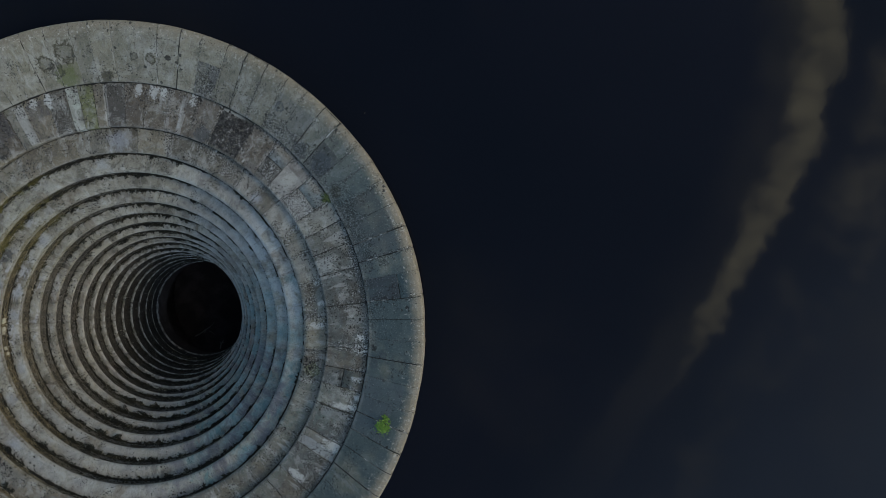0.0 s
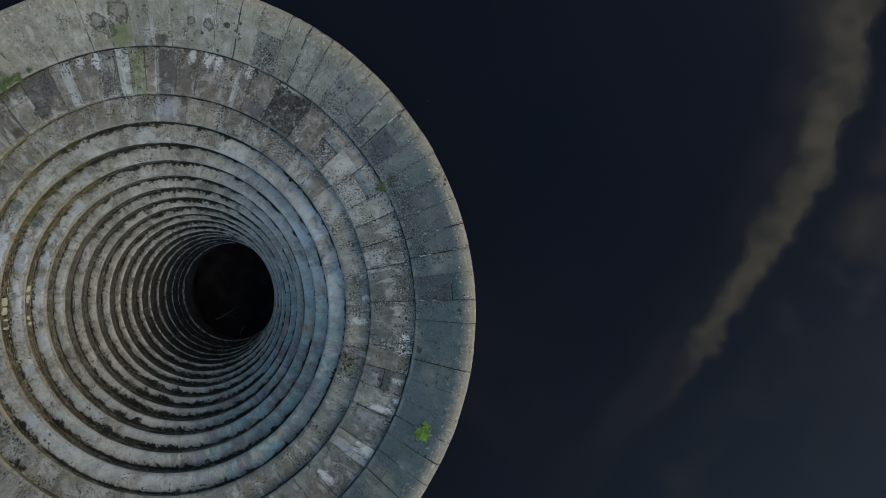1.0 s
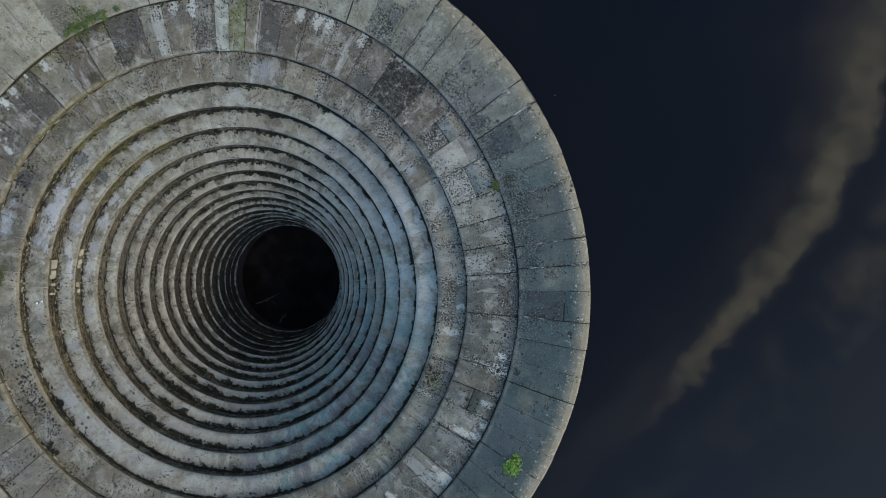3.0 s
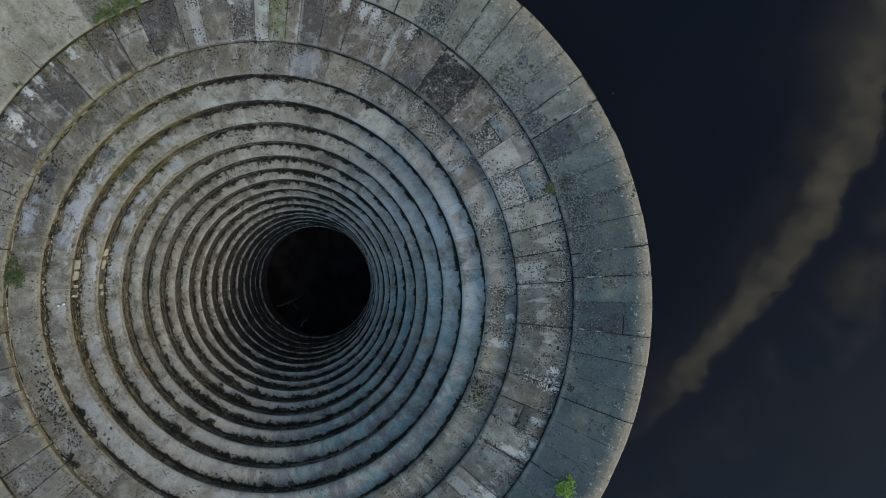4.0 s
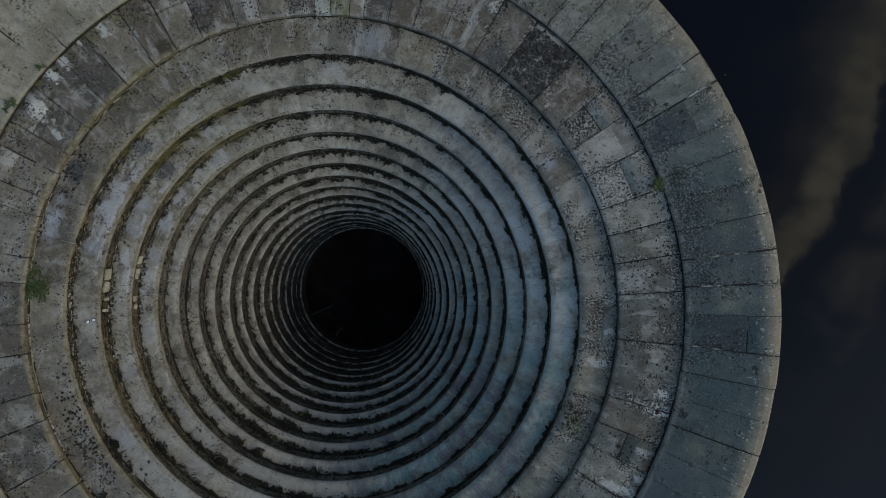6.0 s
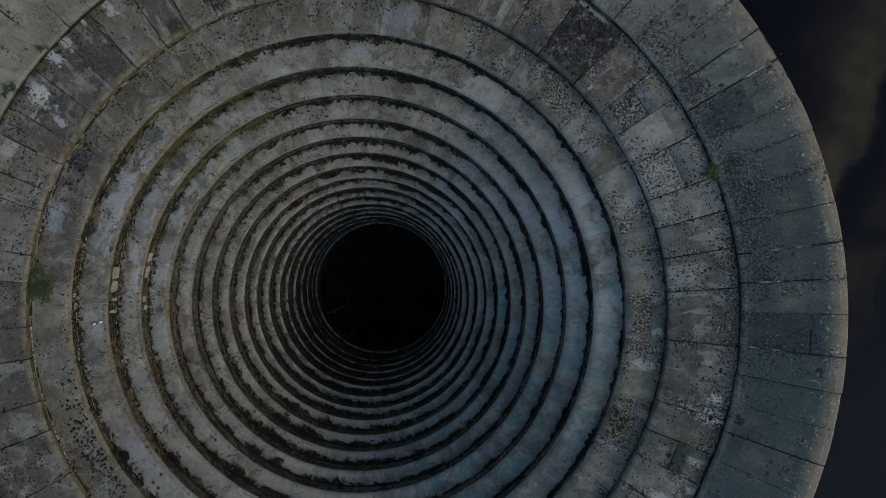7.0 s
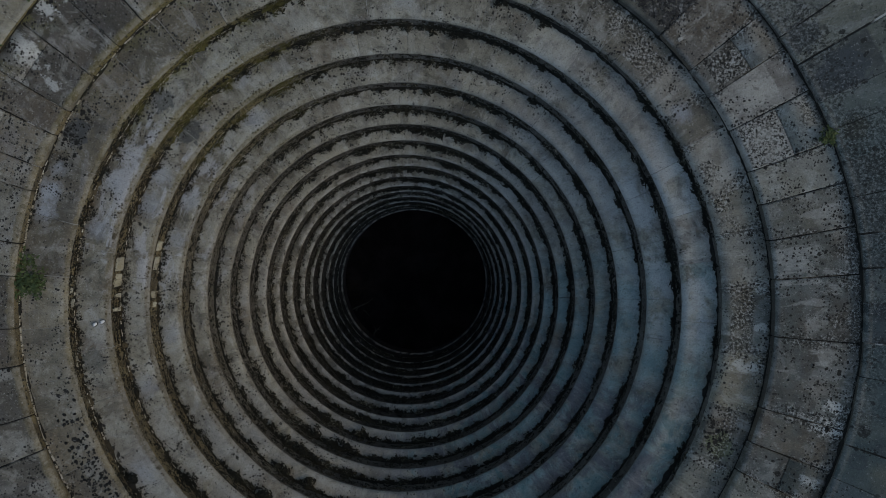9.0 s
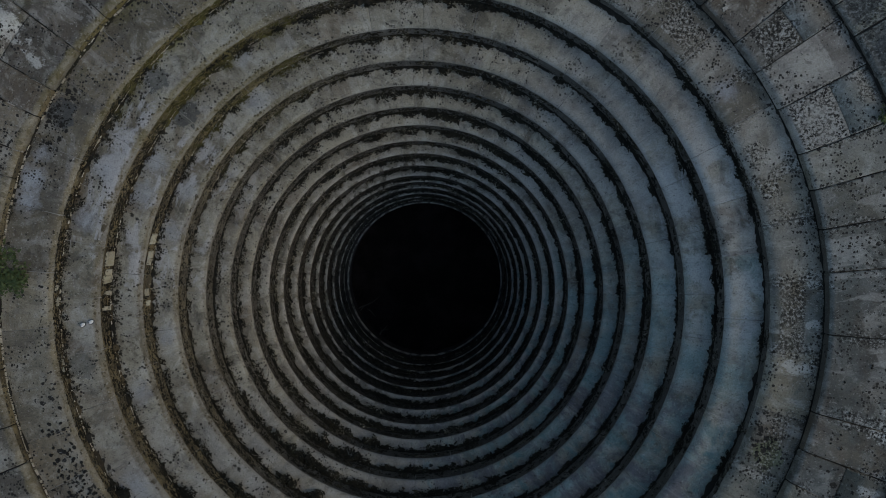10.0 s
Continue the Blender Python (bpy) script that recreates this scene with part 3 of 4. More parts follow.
STEP_TINTS = [rgb(0.205, 0.196, 0.155), rgb(0.365, 0.350, 0.280), rgb(0.270, 0.258, 0.205), rgb(0.455, 0.440, 0.360), rgb(0.290, 0.272, 0.212), rgb(0.385, 0.374, 0.310), rgb(0.230, 0.216, 0.166)]
# riser tints: the shade of the upright faces put into the stone's colour
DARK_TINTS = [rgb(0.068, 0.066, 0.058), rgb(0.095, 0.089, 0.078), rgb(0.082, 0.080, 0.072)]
CREST_CRUST = [(68.0, 72.6, 10.0, 11.2, 0.9), (126.0, 133.0, 10.0, 10.8, 0.5), (16.9, 30.0, 9.95, 10.7, 0.7), (-3.0, 7.9, 9.95, 10.3, 0.6), (37.8, 55.4, 9.95, 10.6, 0.7), (30.0, 34.0, 9.95, 10.9, 0.7)]
APRON_CRUST = [(32.9, 39.4, 8.3, 9.12, 1.0), (45.9, 50.2, 8.45, 9.16, 1.0), (53.5, 59.6, 7.45, 8.0, 0.95), (28.0, 30.7, 7.35, 7.75, 1.0), (33.0, 37.0, 7.35, 7.7, 0.8), (4.0, 14.8, 7.4, 7.9, 0.8), (-13.5, -5.0, 7.6, 7.95, 0.8), (103.4, 107.8, 8.4, 9.5, 0.6)]
APRON_POCKS = [(-155.0, -127.0, 7.36, 7.86), (-14.0, -5.0, 7.35, 7.75), (157.0, 168.0, 7.70, 8.2)]
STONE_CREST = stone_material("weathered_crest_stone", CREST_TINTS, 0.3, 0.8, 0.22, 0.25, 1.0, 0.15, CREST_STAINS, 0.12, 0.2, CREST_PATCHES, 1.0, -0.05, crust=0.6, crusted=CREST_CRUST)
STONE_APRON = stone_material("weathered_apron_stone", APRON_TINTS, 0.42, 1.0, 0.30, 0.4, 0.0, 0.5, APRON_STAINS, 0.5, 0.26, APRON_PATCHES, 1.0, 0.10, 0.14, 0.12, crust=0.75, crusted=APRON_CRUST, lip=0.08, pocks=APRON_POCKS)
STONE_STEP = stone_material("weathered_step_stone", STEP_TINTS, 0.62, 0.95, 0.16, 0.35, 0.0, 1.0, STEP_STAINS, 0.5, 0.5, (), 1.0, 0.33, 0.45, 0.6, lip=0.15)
# riser stone darkened by painted shade, with brown growth on the shore side
STONE_RISER = stone_material("shaded_overgrown_riser_stone", DARK_TINTS, 0.12, 0.8, 0.06, 0.5, 0.0, 0.0, (), 0.3, 0.05, (), 1.0, 0.0, 0.05, riser=True)
STONE_PALE = stone_material("pale_buff_stone", [rgb(0.33, 0.325, 0.30), rgb(0.39, 0.385, 0.355)], 0.75, 0.95, 0.3, 0.4, 0.0, 0.0, (), 0.6, 0.5, (), 1.0, 0.1)
STONE_BUFF = stone_material("yellow_buff_stone", [rgb(0.38, 0.345, 0.235), rgb(0.60, 0.56, 0.40)], 0.3, 0.6, 0.1, 0.5, 0.0, 0.0, (), 0.3, 0.3)
STONE_RUBBLE = stone_material("broken_dark_stone", [rgb(0.10, 0.10, 0.097), rgb(0.13, 0.13, 0.127)], 0.25, 1.0, 0.0, 1.0, 0.0, 0.0, (), 1.0, 0.35, RUBBLE_PATCHES, 0.7, 0.12)
MORTAR = plain_material("patchy_mortar", [rgb(0.010, 0.010, 0.009), rgb(0.012, 0.012, 0.01), rgb(0.014, 0.014, 0.012), rgb(0.018, 0.018, 0.016), rgb(0.09, 0.086, 0.074), rgb(0.17, 0.165, 0.145), rgb(0.50, 0.49, 0.46)], 2.2, bits=False, filled=rgb(0.24, 0.228, 0.19))
RUBBLE_CHIPS = plain_material("mixed_stone_splinters", [rgb(0.011, 0.011, 0.010), rgb(0.02, 0.02, 0.019), rgb(0.045, 0.044, 0.042), rgb(0.10, 0.097, 0.092), rgb(0.40, 0.39, 0.36)], 5.0)
MORTAR_STEP = plain_material("grey_step_mortar", [rgb(0.05, 0.05, 0.046), rgb(0.22, 0.216, 0.20), rgb(0.26, 0.255, 0.235), rgb(0.27, 0.265, 0.245), rgb(0.48, 0.47, 0.44)], 1.2, bits=False)
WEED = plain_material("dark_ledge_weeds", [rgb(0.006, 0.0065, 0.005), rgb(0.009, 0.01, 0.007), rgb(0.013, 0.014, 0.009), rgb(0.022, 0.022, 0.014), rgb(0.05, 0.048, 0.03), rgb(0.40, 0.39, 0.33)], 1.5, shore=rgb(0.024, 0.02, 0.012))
LEDGE_WEDGE = plain_material("dark_ledge_wedge", [rgb(0.006, 0.006, 0.005), rgb(0.010, 0.0095, 0.007), rgb(0.035, 0.031, 0.023)], 3.0, shore=rgb(0.10, 0.078, 0.042))
LEAF_BRIGHT = plain_material("bright_green_leaves", [rgb(0.06, 0.14, 0.015), rgb(0.13, 0.26, 0.03), rgb(0.22, 0.36, 0.06)], 9.0, 0.6)
LEAF_MOSS = plain_material("mossy_green_leaves", [rgb(0.045, 0.075, 0.014), rgb(0.09, 0.14, 0.025), rgb(0.16, 0.21, 0.045)], 9.0, 0.7)
LEAF_DULL = plain_material("dull_green_leaves", [rgb(0.025, 0.05, 0.015), rgb(0.07, 0.10, 0.03), rgb(0.12, 0.15, 0.05)], 9.0, 0.7)
LIME = plain_material("white_lime", [rgb(0.20, 0.175, 0.12), rgb(0.36, 0.33, 0.26), rgb(0.60, 0.58, 0.52)], 9.0)
CUSHION = plain_material("black_lichen", [rgb(0.008, 0.008, 0.008), rgb(0.014, 0.014, 0.012), rgb(0.03, 0.03, 0.025)], 8.0)
STEM = plain_material("thin_brown_stems", [rgb(0.05, 0.04, 0.027), rgb(0.12, 0.09, 0.06)], 20.0)
DRIFT = plain_material("bleached_driftwood", [rgb(0.30, 0.28, 0.24), rgb(0.55, 0.52, 0.46)], 12.0)
LITTER = plain_material("white_litter", [rgb(0.84, 0.84, 0.82), rgb(0.88, 0.88, 0.86)], 30.0, 0.5, 0.1)
LITTER_MARK = plain_material("dark_litter_mark", [rgb(0.02, 0.02, 0.02), rgb(0.04, 0.04, 0.04)], 30.0, 0.5, 0.1)
WATER = water_material()
CONCRETE = plain_material("dark_wet_concrete", [rgb(0.022, 0.018, 0.018), rgb(0.06, 0.048, 0.048), rgb(0.15, 0.125, 0.122)], 0.7)


# ---- helpers for meshes ----
def mesh_of(name, verts, faces, materials, slots=None, smooth=False):
    made = bpy.data.meshes.new(name)
    made.from_pydata([tuple(p) for p in verts], [], faces)
    for m in materials:
        made.materials.append(m)
    if slots is not None:
        made.polygons.foreach_set("material_index", slots)
    if smooth:
        made.polygons.foreach_set("use_smooth", [True] * len(made.polygons))
    made.update()
    return made


NO_TONE = (0.2, 0.2, 0.2, 0.0)


def child(name, data, parent, label=""):
    ob = new(name, data)
    ob.parent, ob.color = parent, NO_TONE
    return tagged(ob, label)


def revolve(profile, count, closed=True):
    """A profile of (r, z) swept about the axis: verts and quads."""
    verts, faces, m = [], [], len(profile)
    for i in range(count):
        a = radians(360.0 * i / count)
        verts += [(r * math.cos(a), r * math.sin(a), z) for r, z in profile]
    for i in range(count):
        j = (i + 1) % count
        for k in range(m if closed else m - 1):
            l = (k + 1) % m
            faces.append((i * m + k, j * m + k, j * m + l, i * m + l))
    return verts, faces


def ring_point(r, angle, z):
    return (r * math.cos(radians(angle)), r * math.sin(radians(angle)), z)


# ---- water ----
LEVEL = -1.6
verts, faces = revolve([(r, LEVEL) for r in (12.05, 14, 20, 40, 120, 500, 2500)], 96, closed=False)
water = tagged(new("water", mesh_of("water", verts, faces, [WATER])), "still near-black reservoir water mirroring a streak of cloud", "water", kind="structure")

# ---- the bellmouth, course by course ----
# outer radius, its height, nose radius, its height, drop of the riser, number of stones, turn of the joints
COURSES = [
    (12.20, 0.00, 9.97, -0.64, 0.15, 84, -0.4),
    (9.97, -0.80, 8.25, -0.98, 0.25, 66, 0.15),
    (8.25, -1.24, 7.255, -1.29, 0.34, 42, 15.2),
    (7.255, -1.64, 6.50, -1.68, 0.54, 38, 1.0),
    (6.50, -2.23, 5.88, -2.28, 0.48, 34, 4.1),
]
NOSES = [(5.88, -2.28), (5.32, -2.80), (4.89, -3.38), (4.50, -3.96), (4.15, -4.50), (3.83, -5.02), (3.57, -5.50), (3.31, -6.01),
         (3.09, -6.57), (2.955, -7.16), (2.82, -7.75), (2.70, -8.33), (2.612, -8.90), (2.555, -9.46)]
for n_ring, ((r_out, above), (r_in, z_in)) in enumerate(zip(NOSES, NOSES[1:])):
    below = (NOSES + [(2.49, -10.0)])[n_ring + 2][1]
    COURSES.append((r_out, z_in + 0.04, r_in, z_in, z_in - below - 0.05, max(13, round(6.283 * r_in / 1.15)), 3.7 * n_ring))


def filled(known, typical, widest):
    """Joint angles all round: those known, with even joints where a stretch is wider than one stone."""
    known, joints = sorted(a % 360 for a in known), []
    for low, high in zip(known, known[1:] + [known[0] + 360]):
        parts = max(1, round((high - low) / typical)) if high - low > widest else 1
        joints += [low + (high - low) * k / parts for k in range(parts)]
    return joints


# the angles at which the stones of the three widest courses meet
CREST_KNOWN = (-30.3, -25.6, -21.5, -17.4, -13.4, -8.9, -4.6, -0.4, 3.8, 7.9, 12.8, 16.9, 21.1, 25.6, 30.0, 34.1, 37.8, 42.9, 46.9, 51.2, 55.4, 59.8, 64.0, 67.8, 72.8,
               76.8, 81.2, 85.6, 90.1, 94.4, 97.9, 102.6, 107.1, 111.4, 115.3, 119.1, 124.2, 128.6, 133.4, 137.5, 141.6, 145.7, 150.0, 154.0, 158.0)
APRON_KNOWN = (-39.7, -31.2, -26.5, -18.9, -13.3, -8.6, -3.2, 7.7, 16.2, 22.1, 27.6, 32.8, 39.6, 45.5, 50.5, 57.4, 65.6, 71.7, 78.5, 84.3, 89.2, 94.0, 96.7, 100.3, 103.2, 108.0,
               113.6, 118.4, 125.3, 130.8, 135.9, 142.5, 147.8, 153.8, 160.2, 164.4, 169.7, 173.5, 181.7, 186.7, 194.6, 200.3, 208.1, 213.6, 222.1)
LEDGE_KNOWN = (-22.4, -14.2, -4.8, 4.5, 15.1, 24.2, 30.8, 40.6, 46.5, 53.3, 59.8, 68.0, 77.2, 114.5, 158.3, 186.3, 203.8, 218.6)
JOINTS = [filled(CREST_KNOWN, 4.25, 6.0), filled(APRON_KNOWN, 5.5, 12.0), filled(LEDGE_KNOWN, 8.6, 11.0)]


def nose_profile(course, inset=0.0, cut=None, outer=False):
    """The stone's cut from its top at the back over the rounded nose to its foot; inset draws the faces back."""
    r_out, z_out, r_in, z_in, drop, _, _ = course
    b = 0.08 if r_in > 8 else 0.12
    foot, batter = z_in - drop - 0.06, 0.0 if r_in > 6 else 0.03
    if r_out > 12:
        back = [(r_out - 0.3, -1.1), (r_out - inset, -1.1), (r_out - inset, -0.08), (r_out - 0.02 - inset, 0.0), (r_out - 0.08, 0.045 - inset)]
        back += [(r_out - 0.24, z_out + 0.06 - inset), (r_out - 0.5, z_out + 0.01 - inset), (r_out - 1.2, z_out - 0.25 - inset)]
    else:
        back = [(r_out + 0.2, z_out - 0.01 - inset)]
    tread = r_out - r_in
    wide, deep = (1.6 * b, b) if r_in > 8 else (min(0.22, 0.40 * tread), min(0.13, 0.26 * tread))
    front = []
    for turn in (0, 18, 36, 54, 72, 90):
        c, s = math.cos(radians(turn)), math.sin(radians(turn))
        front.append((r_in + wide * (1 - s) + inset * s, z_in - deep * (1 - c) - inset * c))
    front.append((r_in - batter + inset, foot))
    tail = [(r_out - 0.6, foot)] if r_out > 12 else [(r_out + 0.2, foot)]
    points = back + front + tail
    if cut:
        # one half of a stone that is laid in two lengths
        top = z_out + (z_in - z_out) * (r_out - cut) / (r_out - r_in) if r_out < 12 else z_out + 0.01 - 0.26 * (r_out - 0.5 - cut) / 0.7
        if outer:
            points = [p for p in back if p[0] > cut + 0.05] + [(cut + 0.012 + inset, top - inset), (cut + 0.012, foot)] + tail
            return points, len(points) - 1
        points = [(cut - 0.012 - inset, top - inset)] + [p for p in back if p[0] < cut - 0.05] + front + [(cut - 0.012, foot)]
        return points, len(points) - 2
    return points, len(back) + 5


def stone_mesh(course, width, top, riser, segments, broken=0.0, cut=None, outer=False, gaps=None):
    """One wedge stone, its middle on +x, with chamfered joints; width in degrees. broken: metres by which its face is eaten away."""
    r_out, z_out, r_in, z_in, drop, _, _ = course
    per_metre = math.degrees(2 / (r_out + r_in))
    first, last = [per_metre * g for g in gaps or (0.005, 0.005)]
    half, low, high = width / 2, first - width / 2, width / 2 - last
    inner, outer_edge = low + 1.6 * first, high - 1.6 * last
    turns = [low, inner, inner] + [inner + (outer_edge - inner) * i / segments for i in range(1, segments)] + [outer_edge, outer_edge, high]
    verts, faces, slots = [], [], []
    for n_turn, turn in enumerate(turns):
        end = n_turn in (0, len(turns) - 1)
        profile, riser_from = nose_profile(course, 0.0 if not end else 0.015 if r_out > 9 else 0.006, cut, outer)
        for k, (r, z) in enumerate(profile):
            worn = 0.0
            if broken and z > z_in - 0.2:
                worn = broken * (0.6 + 0.8 * noise.noise(Vector((r * 5, turn * 2.0, 3.0))))
            verts.append(ring_point(r, turn, z - worn))
    m = len(profile)
    skip = {1, len(turns) - 3}
    strips = [i for i in range(len(turns) - 1) if i not in skip]
    for i in strips:
        for k in range(m):
            l = (k + 1) % m
            faces.append((i * m + k, i * m + l, (i + 1) * m + l, (i + 1) * m + k))
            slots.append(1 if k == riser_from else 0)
    last = (len(turns) - 1) * m
    faces += [tuple(range(m))[::-1], tuple(range(last, last + m))]
    slots += [0, 0]
    made = mesh_of("stone_block", verts, faces, [top, riser], slots)
    bevel = {0, len(turns) - 2}
    made.polygons.foreach_set("use_smooth", [i not in bevel and riser_from - 5 <= k < riser_from for i in strips for k in range(m)] + [False, False])
    field = made.attributes.new("beside", "FLOAT", "POINT")
    field.data.foreach_set("value", [abs(turn) / half for turn in turns for _ in range(m)])
    field = made.attributes.new("across", "FLOAT", "POINT")
    field.data.foreach_set("value", [min(1.0, max(0.0, (math.hypot(p[0], p[1]) - r_in) / (r_out - r_in))) for p in verts])
    return made


def tone_of(n_ring, middle, outer):
    """The colour that a stone is known to have, with its share; share 0 leaves it to chance."""
    for course, at, half, tone, share in TONES:
        if course == n_ring and (half is None or outer is None or half == int(outer)):
            ends = [(a - at + 180) % 360 - 180 for a in JOINTS[course]]
            low, high = at + max(e for e in ends if e <= 0), at + min(e for e in ends if e > 0)
            if (middle - low) % 360 < high - low:
                return (*tone, share)
    return NO_TONE


# stones laid in two lengths: course, angle of their middle, radius of the joint
SPLIT_STONES = [(0, 10.3, 11.37), (1, 128.0, 9.31), (1, 48.0, 9.20), (1, 36.0, 9.17), (1, -11.0, 9.08), (1, 157.0, 9.29), (1, 167.0, 9.29), (1, -142.0, 9.40)]

# stones that stand out: course, from angle, to angle, material, how far they are broken away
ODD_STONES = [
    (1, 57.4, 65.6, STONE_RUBBLE, 0.03),
    (3, 20.0, 34.0, STONE_PALE, 0.0),
]

spillway = tagged(new("bellmouth_spillway"), "round grey stone bellmouth spillway stepping down into a dark shaft", "spillway")
chance = random.Random(4)
for n_ring, course in enumerate(COURSES):
    r_out, z_out, r_in, z_in, drop, count, phase = course
    top = STONE_CREST if n_ring == 0 else STONE_APRON if n_ring < 3 else STONE_STEP
    verts, faces = revolve(nose_profile(course, 0.012 if n_ring == 0 else 0.032 if n_ring == 1 else 0.009)[0], 168)
    bed = child("stone_course", mesh_of("stone_course", verts, [f[::-1] for f in faces], [MORTAR if n_ring < 2 else MORTAR_STEP]), spillway)
    # stones of three widths in a mixed order that closes the ring, or the known joints
    widths = [1.0] * count
    if n_ring < 3:
        joints_at = JOINTS[n_ring]
        phase, widths = joints_at[0], [(b - a) * count / 360 for a, b in zip(joints_at, joints_at[1:] + [joints_at[0] + 360])]
        tight = [chance.choice((0.003, 0.006, 0.010, 0.013) if n_ring == 0 else ((0.003, 0.005, 0.008) if 66 < a < 121 else (0.006, 0.010, 0.013, 0.016)) if n_ring == 1 else (0.003, 0.005, 0.008)) for a in joints_at]
    else:
        for i in range(0, count - 1, 2):
            if chance.random() < 0.55:
                w = chance.choice([0.82, 1.18])
                widths[i], widths[i + 1] = w, 2.0 - w
    made, loose = {}, 0.009 if n_ring < 2 else 0.0035
    turn = phase
    for n_stone, w in enumerate(widths):
        width = w * 360 / count
        gaps = (tight[n_stone], tight[(n_stone + 1) % len(tight)]) if n_ring < 3 else None
        middle = (turn + width / 2 + 180) % 360 - 180
        kind, broken = top, 0.0
        for n_odd, low, high, odd, worn in ODD_STONES:
            if n_odd == n_ring and low <= middle <= high:
                kind, broken = odd, worn
        joints = [r for n_cut, at, r in SPLIT_STONES if n_cut == n_ring and abs((at - middle + 180) % 360 - 180) < width / 2]
        for cut, outer in [(joints[0], True), (joints[0], False)] if joints else [(None, False)]:
            key = (w, kind.name, broken, cut, outer, gaps)
            if key not in made:
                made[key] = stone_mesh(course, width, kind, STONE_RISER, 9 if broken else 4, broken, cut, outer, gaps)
            block = child("stone_block", made[key], bed)
            block.color = tone_of(n_ring, middle, outer if joints else None)
            block.matrix_local = pose(0, 0, chance.uniform(-0.9, 0.6) * loose, 0, 0, turn + width / 2) @ pose(chance.uniform(-1, 1) * loose, 0, 0)
        turn += width

# the drum that carries the crest, the pale collar of the throat, and the chamber below it
verts, faces = revolve([(12.10, -0.9), (12.10, -6.0), (11.5, -6.0), (11.5, -0.9)], 128)
child("outer_drum", mesh_of("outer_drum", verts, faces, [STONE_APRON]), spillway, "stone outer wall rising from the water")
low = COURSES[-1][3] - COURSES[-1][4]
verts, faces = revolve([(2.60, low + 0.02), (2.52, low + 0.03), (2.487, low - 0.02), (2.49, low - 0.14), (2.60, low - 0.14)], 120)
child("throat_collar", mesh_of("throat_collar", verts, [f[::-1] for f in faces], [STONE_STEP]), spillway, "narrow pale collar at the throat")
verts, faces = revolve([(2.75, low + 0.05), (2.53, low - 0.05), (2.60, low - 1.5), (4.6, low - 6.0), (4.6, -17.3), (0.01, -17.3)], 96, closed=False)
child("chamber", mesh_of("chamber", verts, [f[::-1] for f in faces], [CONCRETE]), spillway, "dark wet chamber below the throat")


# ---- growth on the ledges ----
def noise_at(angle, n_ring, scale):
    a = radians(angle)
    return noise.noise(Vector((math.cos(a) * scale, math.sin(a) * scale, n_ring * 7.3)))


def ledge_growth(angle, n_ring):
    """How thickly weeds grow here, about 0 to 1.5."""
    thick = (0.6 if n_ring < 3 else 0.95) + 0.7 * noise_at(angle, n_ring, 2.5) + 0.8 * noise_at(angle, n_ring, 18.0) + 0.8 * noise_at(angle, n_ring, 55.0)
    if n_ring > 3:
        thick += 0.45 * max(0.0, math.cos(radians(angle - 240))) ** 3
    if n_ring > 1:
        thick += 0.3 * max(0.0, math.cos(radians(angle - 175)))
    if n_ring < 2:
        thick -= 0.1
    return thick


def blade(verts, faces, root, tip, wide, lift):
    """A small bent leaf from root to tip."""
    (x0, y0, z0), (x1, y1, z1) = root, tip
    dx, dy = x1 - x0, y1 - y0
    long = math.hypot(dx, dy) + 1e-6
    px, py = -dy / long * wide, dx / long * wide
    mx, my, mz = (x0 + x1) / 2, (y0 + y1) / 2, (z0 + z1) / 2 + lift
    base = len(verts)
    verts += [(x0 + px * 0.5, y0 + py * 0.5, z0), (x0 - px * 0.5, y0 - py * 0.5, z0), (mx - px, my - py, mz), (mx + px, my + py, mz), (x1, y1, z1)]
    faces += [(base, base + 1, base + 2, base + 3), (base + 3, base + 2, base + 4)]


